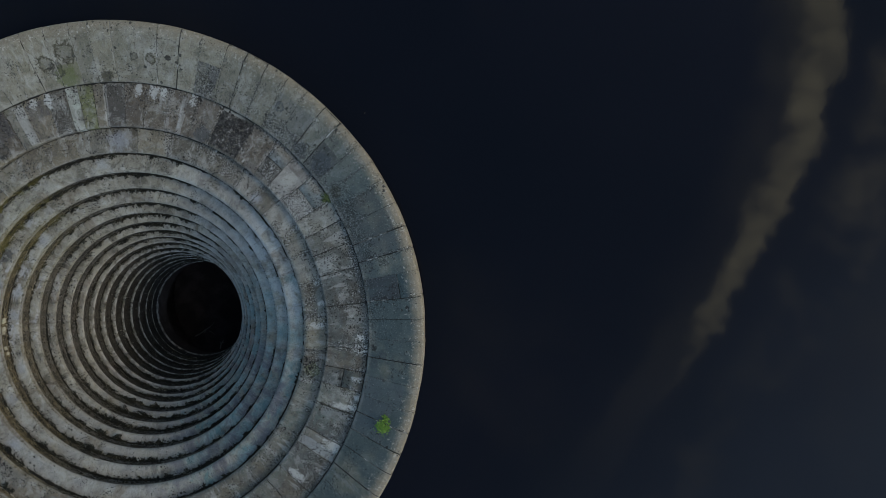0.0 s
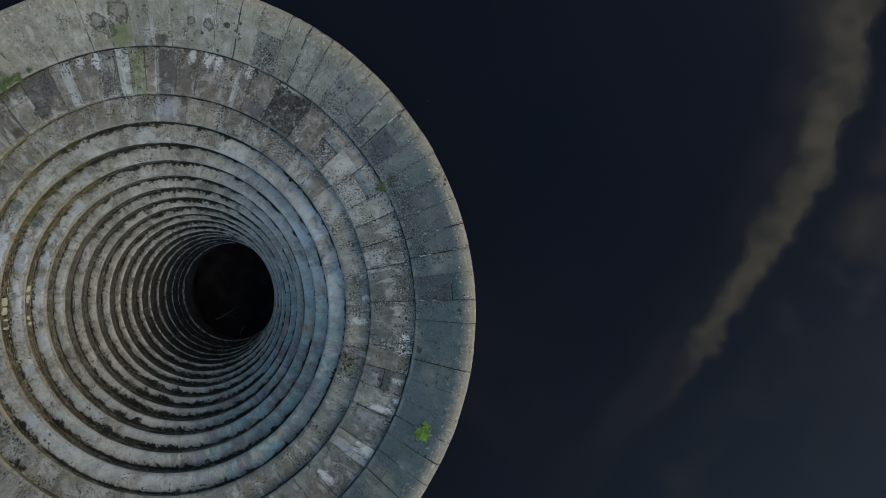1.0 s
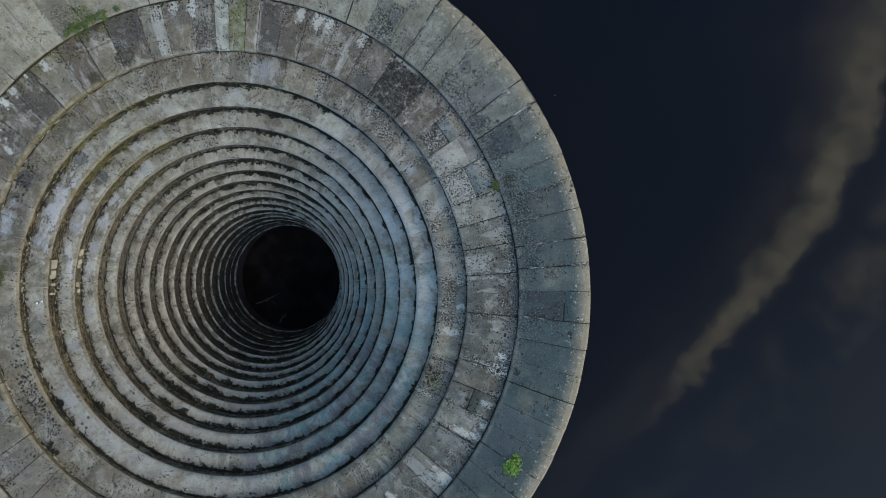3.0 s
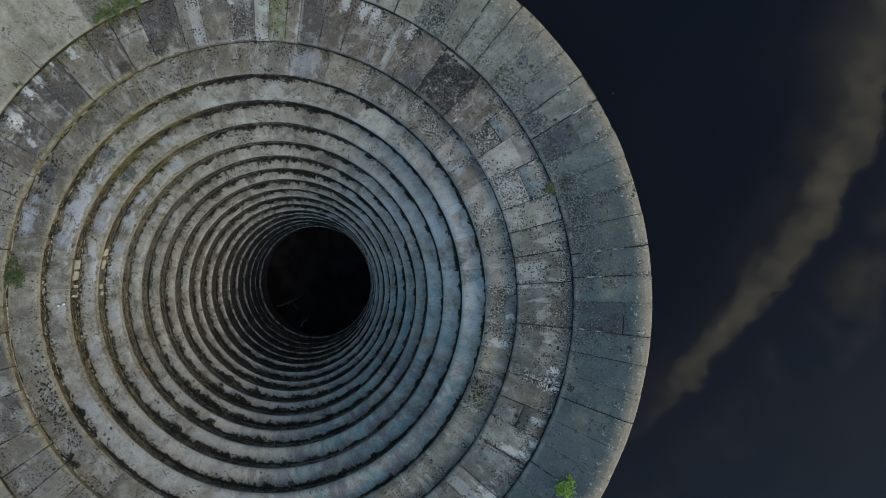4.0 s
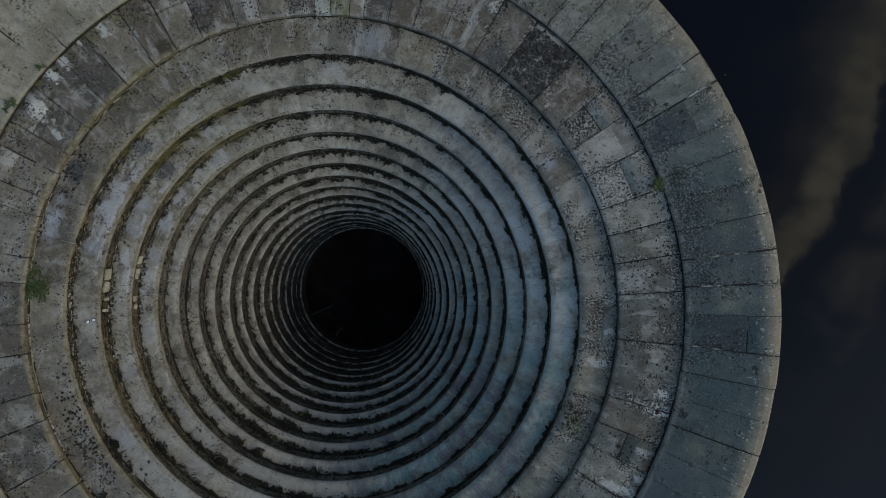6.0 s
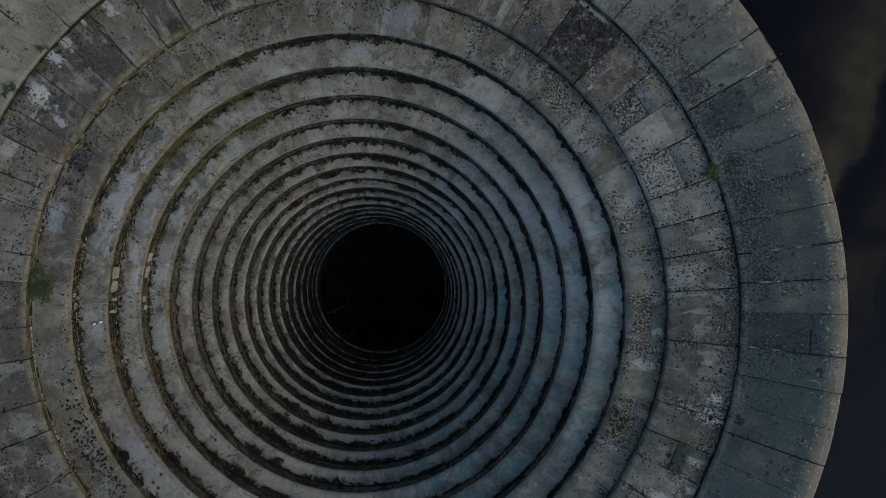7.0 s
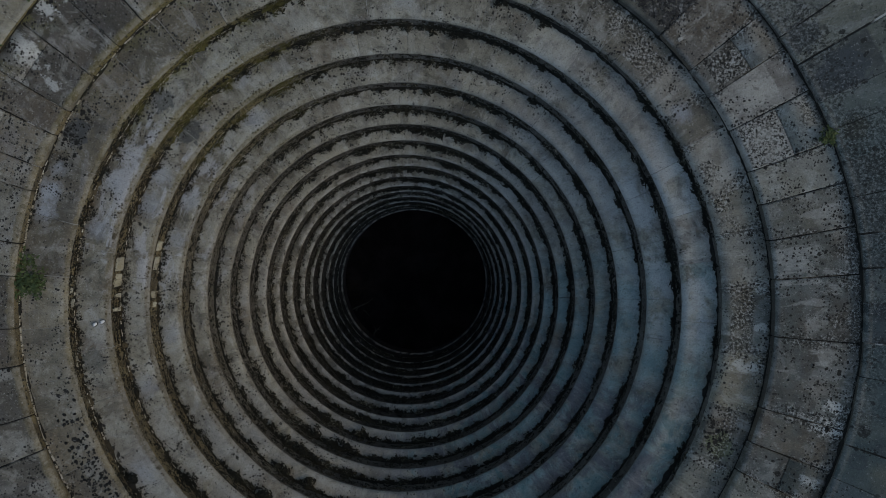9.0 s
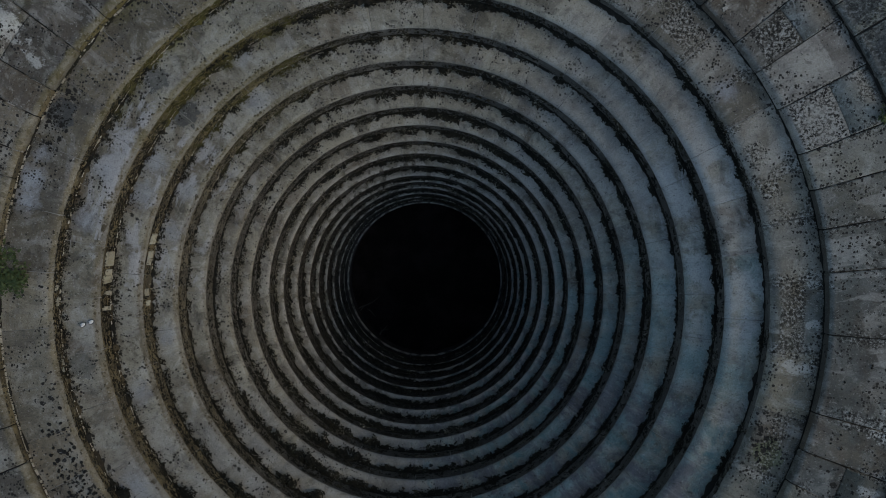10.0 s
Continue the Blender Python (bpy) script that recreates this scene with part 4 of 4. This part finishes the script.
def fringe(course, n_ring):
    """Ragged weeds along the foot of a riser, in clumps that reach over the step below, and up the riser's face."""
    r_out, z_out, r_in, z_in, drop, _, _ = course
    foot, pick = z_in - drop, random.Random(100 + n_ring)
    verts, faces = [], []
    tread = r_in - COURSES[n_ring + 1][2]
    longest = (0.42 if n_ring < 6 else 0.62) * tread
    for _ in range(int(6.283 * r_in * (160 if n_ring < 2 else 360))):
        angle = pick.uniform(0, 360)
        thick = ledge_growth(angle, n_ring)
        if pick.random() > thick:
            continue
        lush = min(1.4, max(0.25, thick))
        deep = n_ring > 2
        bare = deep or n_ring == 2
        # on the shore side of the upper steps the growth keeps close to the foot
        shore = max(0.0, math.cos(radians(angle - 176)))
        rise = drop * 0.7 * pick.random() ** 1.4 if bare and pick.random() < 0.25 + 0.4 * shore else 0.0
        # uneven teeth and bays
        tooth = max(0.0, 0.35 + 1.0 * noise_at(angle, n_ring, r_in * 2.6) + 1.0 * noise_at(angle, n_ring + 50, r_in * 7.0) + 0.9 * noise_at(angle, n_ring + 90, r_in * 19.0))
        reach = 0.0 if rise else min(longest, 0.22 * tooth * lush + (0.0 if n_ring < 6 else 0.16 * tread)) * pick.random() ** 0.8 * (0.3 if n_ring < 2 else (1.0 - 0.1 * shore) * (1.0 - 0.5 * max(0.0, math.cos(radians(angle - 5)))))
        size = pick.uniform(0.012, 0.040) * (0.6 + 0.5 * lush) * (0.5 if n_ring < 2 else 1.0 - 0.35 * shore)
        for _ in range(pick.randint(3, 5)):
            r0 = r_in + 0.01 - reach * pick.uniform(0.6, 1.0) - pick.uniform(0, 0.6) * size
            here = angle + math.degrees(pick.uniform(-1.2, 1.2) * size / r_in)
            length = size * pick.uniform(0.7, 2.0)
            lean = here + math.degrees(pick.gauss(0, 0.7) * length / r0)
            z0 = foot + rise + pick.uniform(0, 0.4) * size
            tip = ring_point(r0 - length * pick.uniform(0.2, 1.0), lean, z0 + length * pick.uniform(-0.3, 0.5))
            blade(verts, faces, ring_point(r0, here, z0 - 0.01), tip, length * pick.uniform(0.14, 0.34), length * 0.25)
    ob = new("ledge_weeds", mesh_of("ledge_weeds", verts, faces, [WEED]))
    return tagged(ob, "dark ragged weeds growing along a stone ledge", "weeds", "weeds on the ledges", "stuff")


def silt(course, n_ring):
    """A thin uneven near-black wedge in the corner at the foot of a riser, brown silt on the shore side."""
    r_out, z_out, r_in, z_in, drop, _, _ = course
    foot, steps = z_in - drop, 1800
    verts, faces = [], []
    for i in range(steps):
        angle = 360 * i / steps
        wide = 0.03 + 0.05 * noise_at(angle, n_ring, 4.0) + 0.05 * noise_at(angle, n_ring, 40.0)
        wide += 0.03 * noise_at(angle, n_ring, 110.0)
        wide = max(0.010 if n_ring < 2 else 0.016, wide * (0.8 if n_ring < 2 else 1.3))
        for r, z in ((r_in + 0.03, foot + 0.6 * wide), (r_in - 0.3 * wide, foot + 0.45 * wide), (r_in - wide, foot - 0.012)):
            verts.append(ring_point(r, angle, z))
    for i in range(steps):
        j = (i + 1) % steps
        for k in range(2):
            faces.append((3 * i + k, 3 * i + k + 1, 3 * j + k + 1, 3 * j + k))
    ob = new("ledge_silt", mesh_of("ledge_silt", verts, faces, [LEDGE_WEDGE], smooth=True))
    return tagged(ob, "thin near-black wedge along a stone ledge, brown silt and moss on the shore side", "silt", "silt on the ledges", "stuff")


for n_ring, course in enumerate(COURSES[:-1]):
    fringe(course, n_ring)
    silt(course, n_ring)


def lime_line(n_ring, low, high, share, seed):
    """A broken white line of lime along the foot of a riser."""
    r_out, z_out, r_in, z_in, drop, _, _ = COURSES[n_ring]
    foot, pick = z_in - drop, random.Random(seed)
    verts, faces, angle = [], [], low
    while angle < high:
        span = math.degrees(pick.choice((0.012, 0.02, 0.03, 0.045, 0.07, 0.11)) * pick.uniform(0.8, 1.2) / r_in)
        if pick.random() < share * (0.75 + 0.9 * noise_at(angle, n_ring + 30, 9.0)):
            wide, base, steps = pick.choice((0.002, 0.004, 0.005, 0.007, 0.011)), len(verts), 5
            for i in range(steps + 1):
                a, w = angle + span * i / steps, wide * (0.5 if i in (0, steps) else pick.uniform(0.5, 1.2))
                off = 0.02 + 0.01 * noise_at(a, n_ring, 60.0)
                verts += [ring_point(r_in - off, a, foot + 0.03), ring_point(r_in - off - 0.006, a, foot + 0.05), ring_point(r_in - off - w, a, foot + 0.042), ring_point(r_in - off - w - 0.006, a, foot - 0.01)]
            for i in range(steps):
                for k in range(3):
                    faces.append((base + 4 * i + k, base + 4 * i + k + 1, base + 4 * i + 5 + k, base + 4 * i + 4 + k))
        angle += span + math.degrees(pick.uniform(0.004, 0.03) / r_in)
    return tagged(new("lime_deposit", mesh_of("lime_deposit", verts, faces, [LIME])), "broken white line of lime along the foot of a step", "lime deposit", "lime lines on the ledges", "stuff")


for n_ring, low, high, share in ((1, 128, 242, 0.9), (2, 132, 236, 1.0), (3, 130, 232, 0.8), (4, 128, 200, 0.45), (5, 125, 190, 0.3)):
    lime_line(n_ring, low, high, share, 60 + n_ring)


def surface(r):
    """The height of the stone at a radius."""
    for r_out, z_out, r_in, z_in, *_ in COURSES:
        if r_in <= r <= r_out:
            return z_in + (z_out - z_in) * (r - r_in) / (r_out - r_in)
    return 0.0


# ---- single plants ----
def bush(name, label, radius, angle, size, tall, leaves, leaf, leaf_size, seed):
    """Stems that fan out from one root, with leaves in clumps and gaps between."""
    pick = random.Random(seed)
    thing = tagged(new(name), label, "plant", "plants in the joints")
    thing.location = ring_point(radius, angle, surface(radius) - 0.01)
    stems_v, stems_f, leaf_v, leaf_f = [], [], [], []
    ends = []
    for _ in range(max(7, leaves // 26)):
        turn, out = pick.uniform(0, 6.283), size * math.sqrt(pick.random())
        top = tall * (1.0 - 0.5 * (out / size) ** 2) * pick.uniform(0.6, 1.0)
        tip = (out * math.cos(turn), out * math.sin(turn), top)
        base = len(stems_v)
        for k in range(3):
            a = 2.094 * k
            stems_v.append((0.008 * math.cos(a), 0.008 * math.sin(a), 0.0))
        for k in range(3):
            a = 2.094 * k
            stems_v.append((tip[0] * 0.55 + 0.005 * math.cos(a), tip[1] * 0.55 + 0.005 * math.sin(a), top * 0.7))
        stems_v.append(tip)
        for k in range(3):
            l = (k + 1) % 3
            stems_f += [(base + k, base + l, base + 3 + l, base + 3 + k), (base + 3 + k, base + 3 + l, base + 6)]
        ends.append(tip)
    for _ in range(leaves):
        ex, ey, ez = pick.choice(ends)
        spread = size * 0.28
        root = (ex * pick.uniform(0.55, 1.05) + pick.gauss(0, spread * 0.5), ey * pick.uniform(0.55, 1.05) + pick.gauss(0, spread * 0.5), max(0.01, ez * pick.uniform(0.5, 1.05)))
        turn, long = pick.uniform(0, 6.283), leaf_size * pick.uniform(0.6, 1.3)
        tip = (root[0] + long * math.cos(turn), root[1] + long * math.sin(turn), root[2] + long * pick.uniform(-0.4, 0.6))
        blade(leaf_v, leaf_f, root, tip, long * 0.28, long * 0.15)
    child("stems", mesh_of("stems", stems_v, stems_f, [STEM]), thing)
    child("foliage", mesh_of("foliage", leaf_v, leaf_f, [leaf]), thing)
    return thing


bush("bush", "small round bright green bush rooted in a crest joint", 11.2, -17.6, 0.34, 0.38, 620, LEAF_BRIGHT, 0.075, 3)
bush("fern", "ragged dull green fern in the joint below the crest", 9.95, 33.7, 0.28, 0.2, 320, LEAF_DULL, 0.07, 4)
bush("fern", "thick dull green fern spreading from an apron joint", 8.22, -172.8, 0.54, 0.26, 700, LEAF_DULL, 0.08, 5)
for n_plant, (at, size) in enumerate(((124.4, 0.24), (126.2, 0.22), (128.4, 0.28), (130.2, 0.26), (131.6, 0.16), (121.5, 0.10), (150.5, 0.09), (158.2, 0.20))):
    bush("grass_tuft", "green grass tuft growing from the joint below the crest", 10.05, at, size, 0.16, int(520 * size), LEAF_MOSS if n_plant < 5 else LEAF_DULL, 0.06, 20 + n_plant)
for n_plant, (r, at, size) in enumerate(((4.50, -100, 0.24), (4.50, -104, 0.28), (4.48, -111, 0.28), (4.15, -96, 0.22), (4.15, -112, 0.24), (5.32, -85, 0.16), (5.32, -106, 0.28), (5.32, -113, 0.28), (5.88, -113, 0.26), (4.89, -104, 0.22), (4.85, -112, 0.26), (4.89, -117, 0.22), (5.88, -121, 0.26), (8.1, -127.5, 0.16), (8.15, -125.5, 0.12), (6.5, -128, 0.2), (7.2, -135, 0.14))):
    bush("dark_weed", "clump of dark dry weeds on a stone step", r - 0.08, at, size, 0.14, int(900 * size), WEED, 0.06, 40 + n_plant)


# ---- broken stone and small finds ----
def chip(verts, faces, centre, size, pick):
    """An angular splinter of stone with eight corners."""
    base = len(verts)
    turn = pick.uniform(0, 6.283)
    c, s = math.cos(turn), math.sin(turn)
    for k in range(8):
        px = (1 if k & 1 else -1) * size * pick.uniform(0.5, 1.1)
        py = (1 if k & 2 else -1) * size * pick.uniform(0.35, 0.8)
        pz = (1 if k & 4 else 0) * size * pick.uniform(0.5, 1.0)
        verts.append((centre[0] + px * c - py * s, centre[1] + px * s + py * c, centre[2] + pz))
    for f in ((0, 2, 3, 1), (4, 5, 7, 6), (0, 1, 5, 4), (2, 6, 7, 3), (0, 4, 6, 2), (1, 3, 7, 5)):
        faces.append(tuple(base + k for k in f))


def rubble(label, count, r_low, r_high, a_low, a_high, size, seed, stone):
    pick = random.Random(seed)
    verts, faces = [], []
    for _ in range(count):
        r, a = pick.uniform(r_low, r_high), pick.uniform(a_low, a_high)
        chip(verts, faces, ring_point(r, a, surface(r) - 0.05), size * pick.uniform(0.4, 1.2), pick)
    heap = new("stone_rubble", mesh_of("stone_rubble", verts, faces, [stone]))
    heap.color = NO_TONE
    return tagged(heap, label, "rubble", kind="stuff")


rubble("broken dark stone splinters in a decayed apron block", 2300, 8.36, 9.80, 57.0, 65.4, 0.036, 7, RUBBLE_CHIPS)
rubble("broken dark stone splinters in a decayed apron block", 380, 8.36, 9.10, 52.5, 57.0, 0.030, 10, RUBBLE_CHIPS)
rubble("small stone splinters on a flaking apron block", 120, 8.4, 9.1, 46.2, 50.0, 0.028, 8, RUBBLE_CHIPS)
rubble("pale broken stones fallen on a ledge", 4, 8.30, 8.65, 53.5, 57.0, 0.07, 9, STONE_PALE)

def growths(label, count, r_low, r_high, a_low, a_high, low, high, seed):
    """Flat round cushions, a little domed, thicker towards the middle of the swarm."""
    pick = random.Random(seed)
    verts, faces = [], []
    for _ in range(count):
        f = pick.random()
        r, a = pick.uniform(r_low, r_high), a_low + (a_high - a_low) * (0.5 * f + 0.5 * pick.random())
        size, turn = pick.uniform(low, high) * pick.uniform(0.6, 1.0), pick.uniform(0, 6.283)
        z, base = surface(r), len(verts)
        cx, cy, _ = ring_point(r, a, 0)
        slim = pick.uniform(0.55, 0.95)
        for ring, (out, up) in enumerate(((1.0, -0.008), (0.7, 0.009))):
            for k in range(9):
                w = turn + 0.698 * k
                px, py = size * out * math.cos(0.698 * k) * pick.uniform(0.85, 1.15), size * slim * out * math.sin(0.698 * k) * pick.uniform(0.85, 1.15)
                x, y = cx + px * math.cos(turn) - py * math.sin(turn), cy + px * math.sin(turn) + py * math.cos(turn)
                verts.append((x, y, surface(math.hypot(x, y)) + up))
        for k in range(9):
            j = (k + 1) % 9
            faces.append((base + k, base + j, base + 9 + j, base + 9 + k))
        faces.append(tuple(base + 9 + k for k in range(9)))
    return tagged(new("lichen_cushions", mesh_of("lichen_cushions", verts, faces, [CUSHION])), label, "lichen", "lichen cushions", "stuff")


growths("round black lichen cushions on a grey step", 120, 7.36, 7.86, -155, -127, 0.014, 0.055, 71)
growths("small black lichen cushions crowding a step's foot", 150, 7.72, 8.16, 157, 171, 0.008, 0.026, 72)
growths("round black lichen cushions on an olive-stained step", 34, 7.34, 7.80, -13.5, -5.5, 0.012, 0.05, 73)
growths("black lichen cushions scattered on the crest stones", 60, 10.1, 11.2, 28, 58, 0.012, 0.045, 74)
growths("black lichen cushions scattered on the apron stones", 110, 8.4, 9.8, -30, 30, 0.008, 0.03, 75)
growths("black lichen cushions scattered on the apron stones", 90, 8.4, 9.8, 100, 175, 0.008, 0.032, 76)

# clean pale stones set into the risers on the shore side
pick = random.Random(12)
for n_ring, start, spans in ((3, -177.6, (3.0, 1.3, 1.0, 1.3, 0.9)), (2, -171.6, (1.0, 1.6, 0.6)), (2, -159.6, (1.1, 1.0)), (4, 178.6, (2.4, 1.5, 1.8)), (4, -171.5, (1.8, 1.3)), (3, -168.9, (0.9,))):
    r_out, z_out, r_in, z_in, drop, _, _ = COURSES[n_ring]
    turn = start
    for span in spans:
        wide, high, low = math.radians(span * 0.485) * r_in, z_in - 0.13 - pick.uniform(0, 0.10), z_in - drop + (0.02 if n_ring == 3 else 0.12)
        verts, faces = [], []
        worn = [pick.uniform(0.0, 0.05) for _ in range(4)]
        for f in (0, 1):
            for i, s in enumerate((-1, 1)):
                verts += [(r_in - 0.03 - 0.02 * f + 0.02 * (1 - f), s * (wide - 0.3 * worn[i]) * (1 - 0.08 * f), high - 0.02 * f - worn[i]), (r_in - 0.035 - 0.025 * f + 0.02 * (1 - f), s * (wide - 0.2 * worn[i + 2]) * (1 - 0.08 * f), low + worn[i + 2])]
        faces = [(0, 2, 3, 1), (4, 5, 7, 6), (0, 1, 5, 4), (2, 6, 7, 3), (0, 4, 6, 2), (1, 3, 7, 5)]
        ob = child("riser_stone", mesh_of("riser_stone", verts, faces, [STONE_BUFF]), spillway.children[n_ring], "clean pale yellow riser stone")
        ob.matrix_local = pose(pick.uniform(-0.02, 0.012), 0, 0, pick.uniform(-4, 4), 0, turn + span / 2)
        turn += span


def litter(radius, angle, turn):
    """A small white oval float with a dark mark, lying on a step."""
    verts, faces = [], []
    rows, cols = 5, 12
    for i in range(rows + 1):
        lat = math.pi * i / rows
        for k in range(cols):
            lon = 2 * math.pi * k / cols
            verts.append((0.062 * math.sin(lat) * math.cos(lon), 0.040 * math.sin(lat) * math.sin(lon), 0.028 + 0.027 * math.cos(lat)))
    for i in range(rows):
        for k in range(cols):
            l = (k + 1) % cols
            faces.append((i * cols + k, i * cols + l, (i + 1) * cols + l, (i + 1) * cols + k))
    thing = tagged(new("float"), "small white oval float with a dark mark, stranded on a step", "float", "stranded floats")
    child("shell", mesh_of("shell", verts, faces, [LITTER], smooth=True), thing)
    band = [(-0.036 + 0.010 * math.cos(a), 0.015 * math.sin(a), 0.0505) for a in [0.524 * k for k in range(12)]]
    band += [(x * 1.0, y, 0.040) for x, y, _ in band]
    sides = [(k, (k + 1) % 12, 12 + (k + 1) % 12, 12 + k) for k in range(12)] + [tuple(range(12))]
    rim_v, rim_f = [], []
    for k in range(14):
        c, q = math.cos(6.2832 * k / 14), math.sin(6.2832 * k / 14)
        rim_v += [(0.055 * c, 0.034 * q, 0.022), (0.069 * c, 0.047 * q, 0.02), (0.073 * c, 0.051 * q, 0.004), (0.055 * c, 0.034 * q, 0.0)]
    for k in range(14):
        j = (k + 1) % 14
        rim_f += [(4 * k + i, 4 * k + (i + 1) % 4, 4 * j + (i + 1) % 4, 4 * j + i) for i in range(4)]
    child("rim", mesh_of("rim", rim_v, rim_f, [LITTER_MARK]), thing, "dark rim")
    child("mark", mesh_of("mark", band, sides, [LITTER_MARK]), thing, "dark mark")
    thing.matrix_world = pose(*ring_point(radius, angle, surface(radius)), 0, 0, turn)


litter(6.80, -164.9, 50)
litter(6.63, -165.3, 38)


def driftwood(x, y, z, length, turn, seed):
    """A crooked branch with two side twigs."""
    pick = random.Random(seed)
    verts, faces = [], []

    def limb(start, heading, long, thick, steps):
        at, base = list(start), len(verts)
        for i in range(steps + 1):
            r = thick * (1 - 0.8 * i / steps)
            for k in range(5):
                a = 1.2566 * k
                verts.append((at[0] - r * math.sin(heading) * math.cos(a), at[1] + r * math.cos(heading) * math.cos(a), at[2] + r * math.sin(a)))
            heading += pick.uniform(-0.3, 0.3)
            at = [at[0] + long / steps * math.cos(heading), at[1] + long / steps * math.sin(heading), at[2] + pick.uniform(-0.01, 0.03)]
        for i in range(steps):
            for k in range(5):
                l = (k + 1) % 5
                faces.append((base + 5 * i + k, base + 5 * i + l, base + 5 * i + 5 + l, base + 5 * i + 5 + k))
        faces.append(tuple(base + k for k in range(5)))

    limb((0, 0, 0.05), 0.0, length, 0.05, 6)
    limb((length * 0.4, 0.0, 0.08), 0.8, length * 0.4, 0.025, 4)
    limb((length * 0.6, 0.0, 0.08), -0.7, length * 0.3, 0.02, 4)
    ob = tagged(new("driftwood", mesh_of("driftwood", verts, faces, [DRIFT])), "bleached crooked branch lying in the dark chamber", "driftwood")
    ob.matrix_world = pose(x, y, z, 0, 0, turn)


driftwood(-3.2, -2.6, -17.3, 1.6, 20, 5)
driftwood(-1.6, -3.4, -17.3, 0.7, 70, 6)


# one leaf afloat on the water
verts, faces = [], []
for k in range(10):
    a = 0.6283 * k
    verts.append((0.035 * math.cos(a), 0.022 * math.sin(a) * (1 + 0.3 * math.cos(a)), 0.004 + 0.006 * math.cos(2 * a)))
verts += [(x * 0.96, y * 0.96, z - 0.003) for x, y, z in verts]
faces = [tuple(range(10)), tuple(range(19, 9, -1))] + [(k, 10 + k, 10 + (k + 1) % 10, (k + 1) % 10) for k in range(10)]
leaf = tagged(new("floating_leaf", mesh_of("floating_leaf", verts, faces, [STEM])), "single faded leaf floating on dark water", "leaf")
leaf.matrix_world = pose(9.62, 8.97, LEVEL + 0.002, 0, 0, 35)
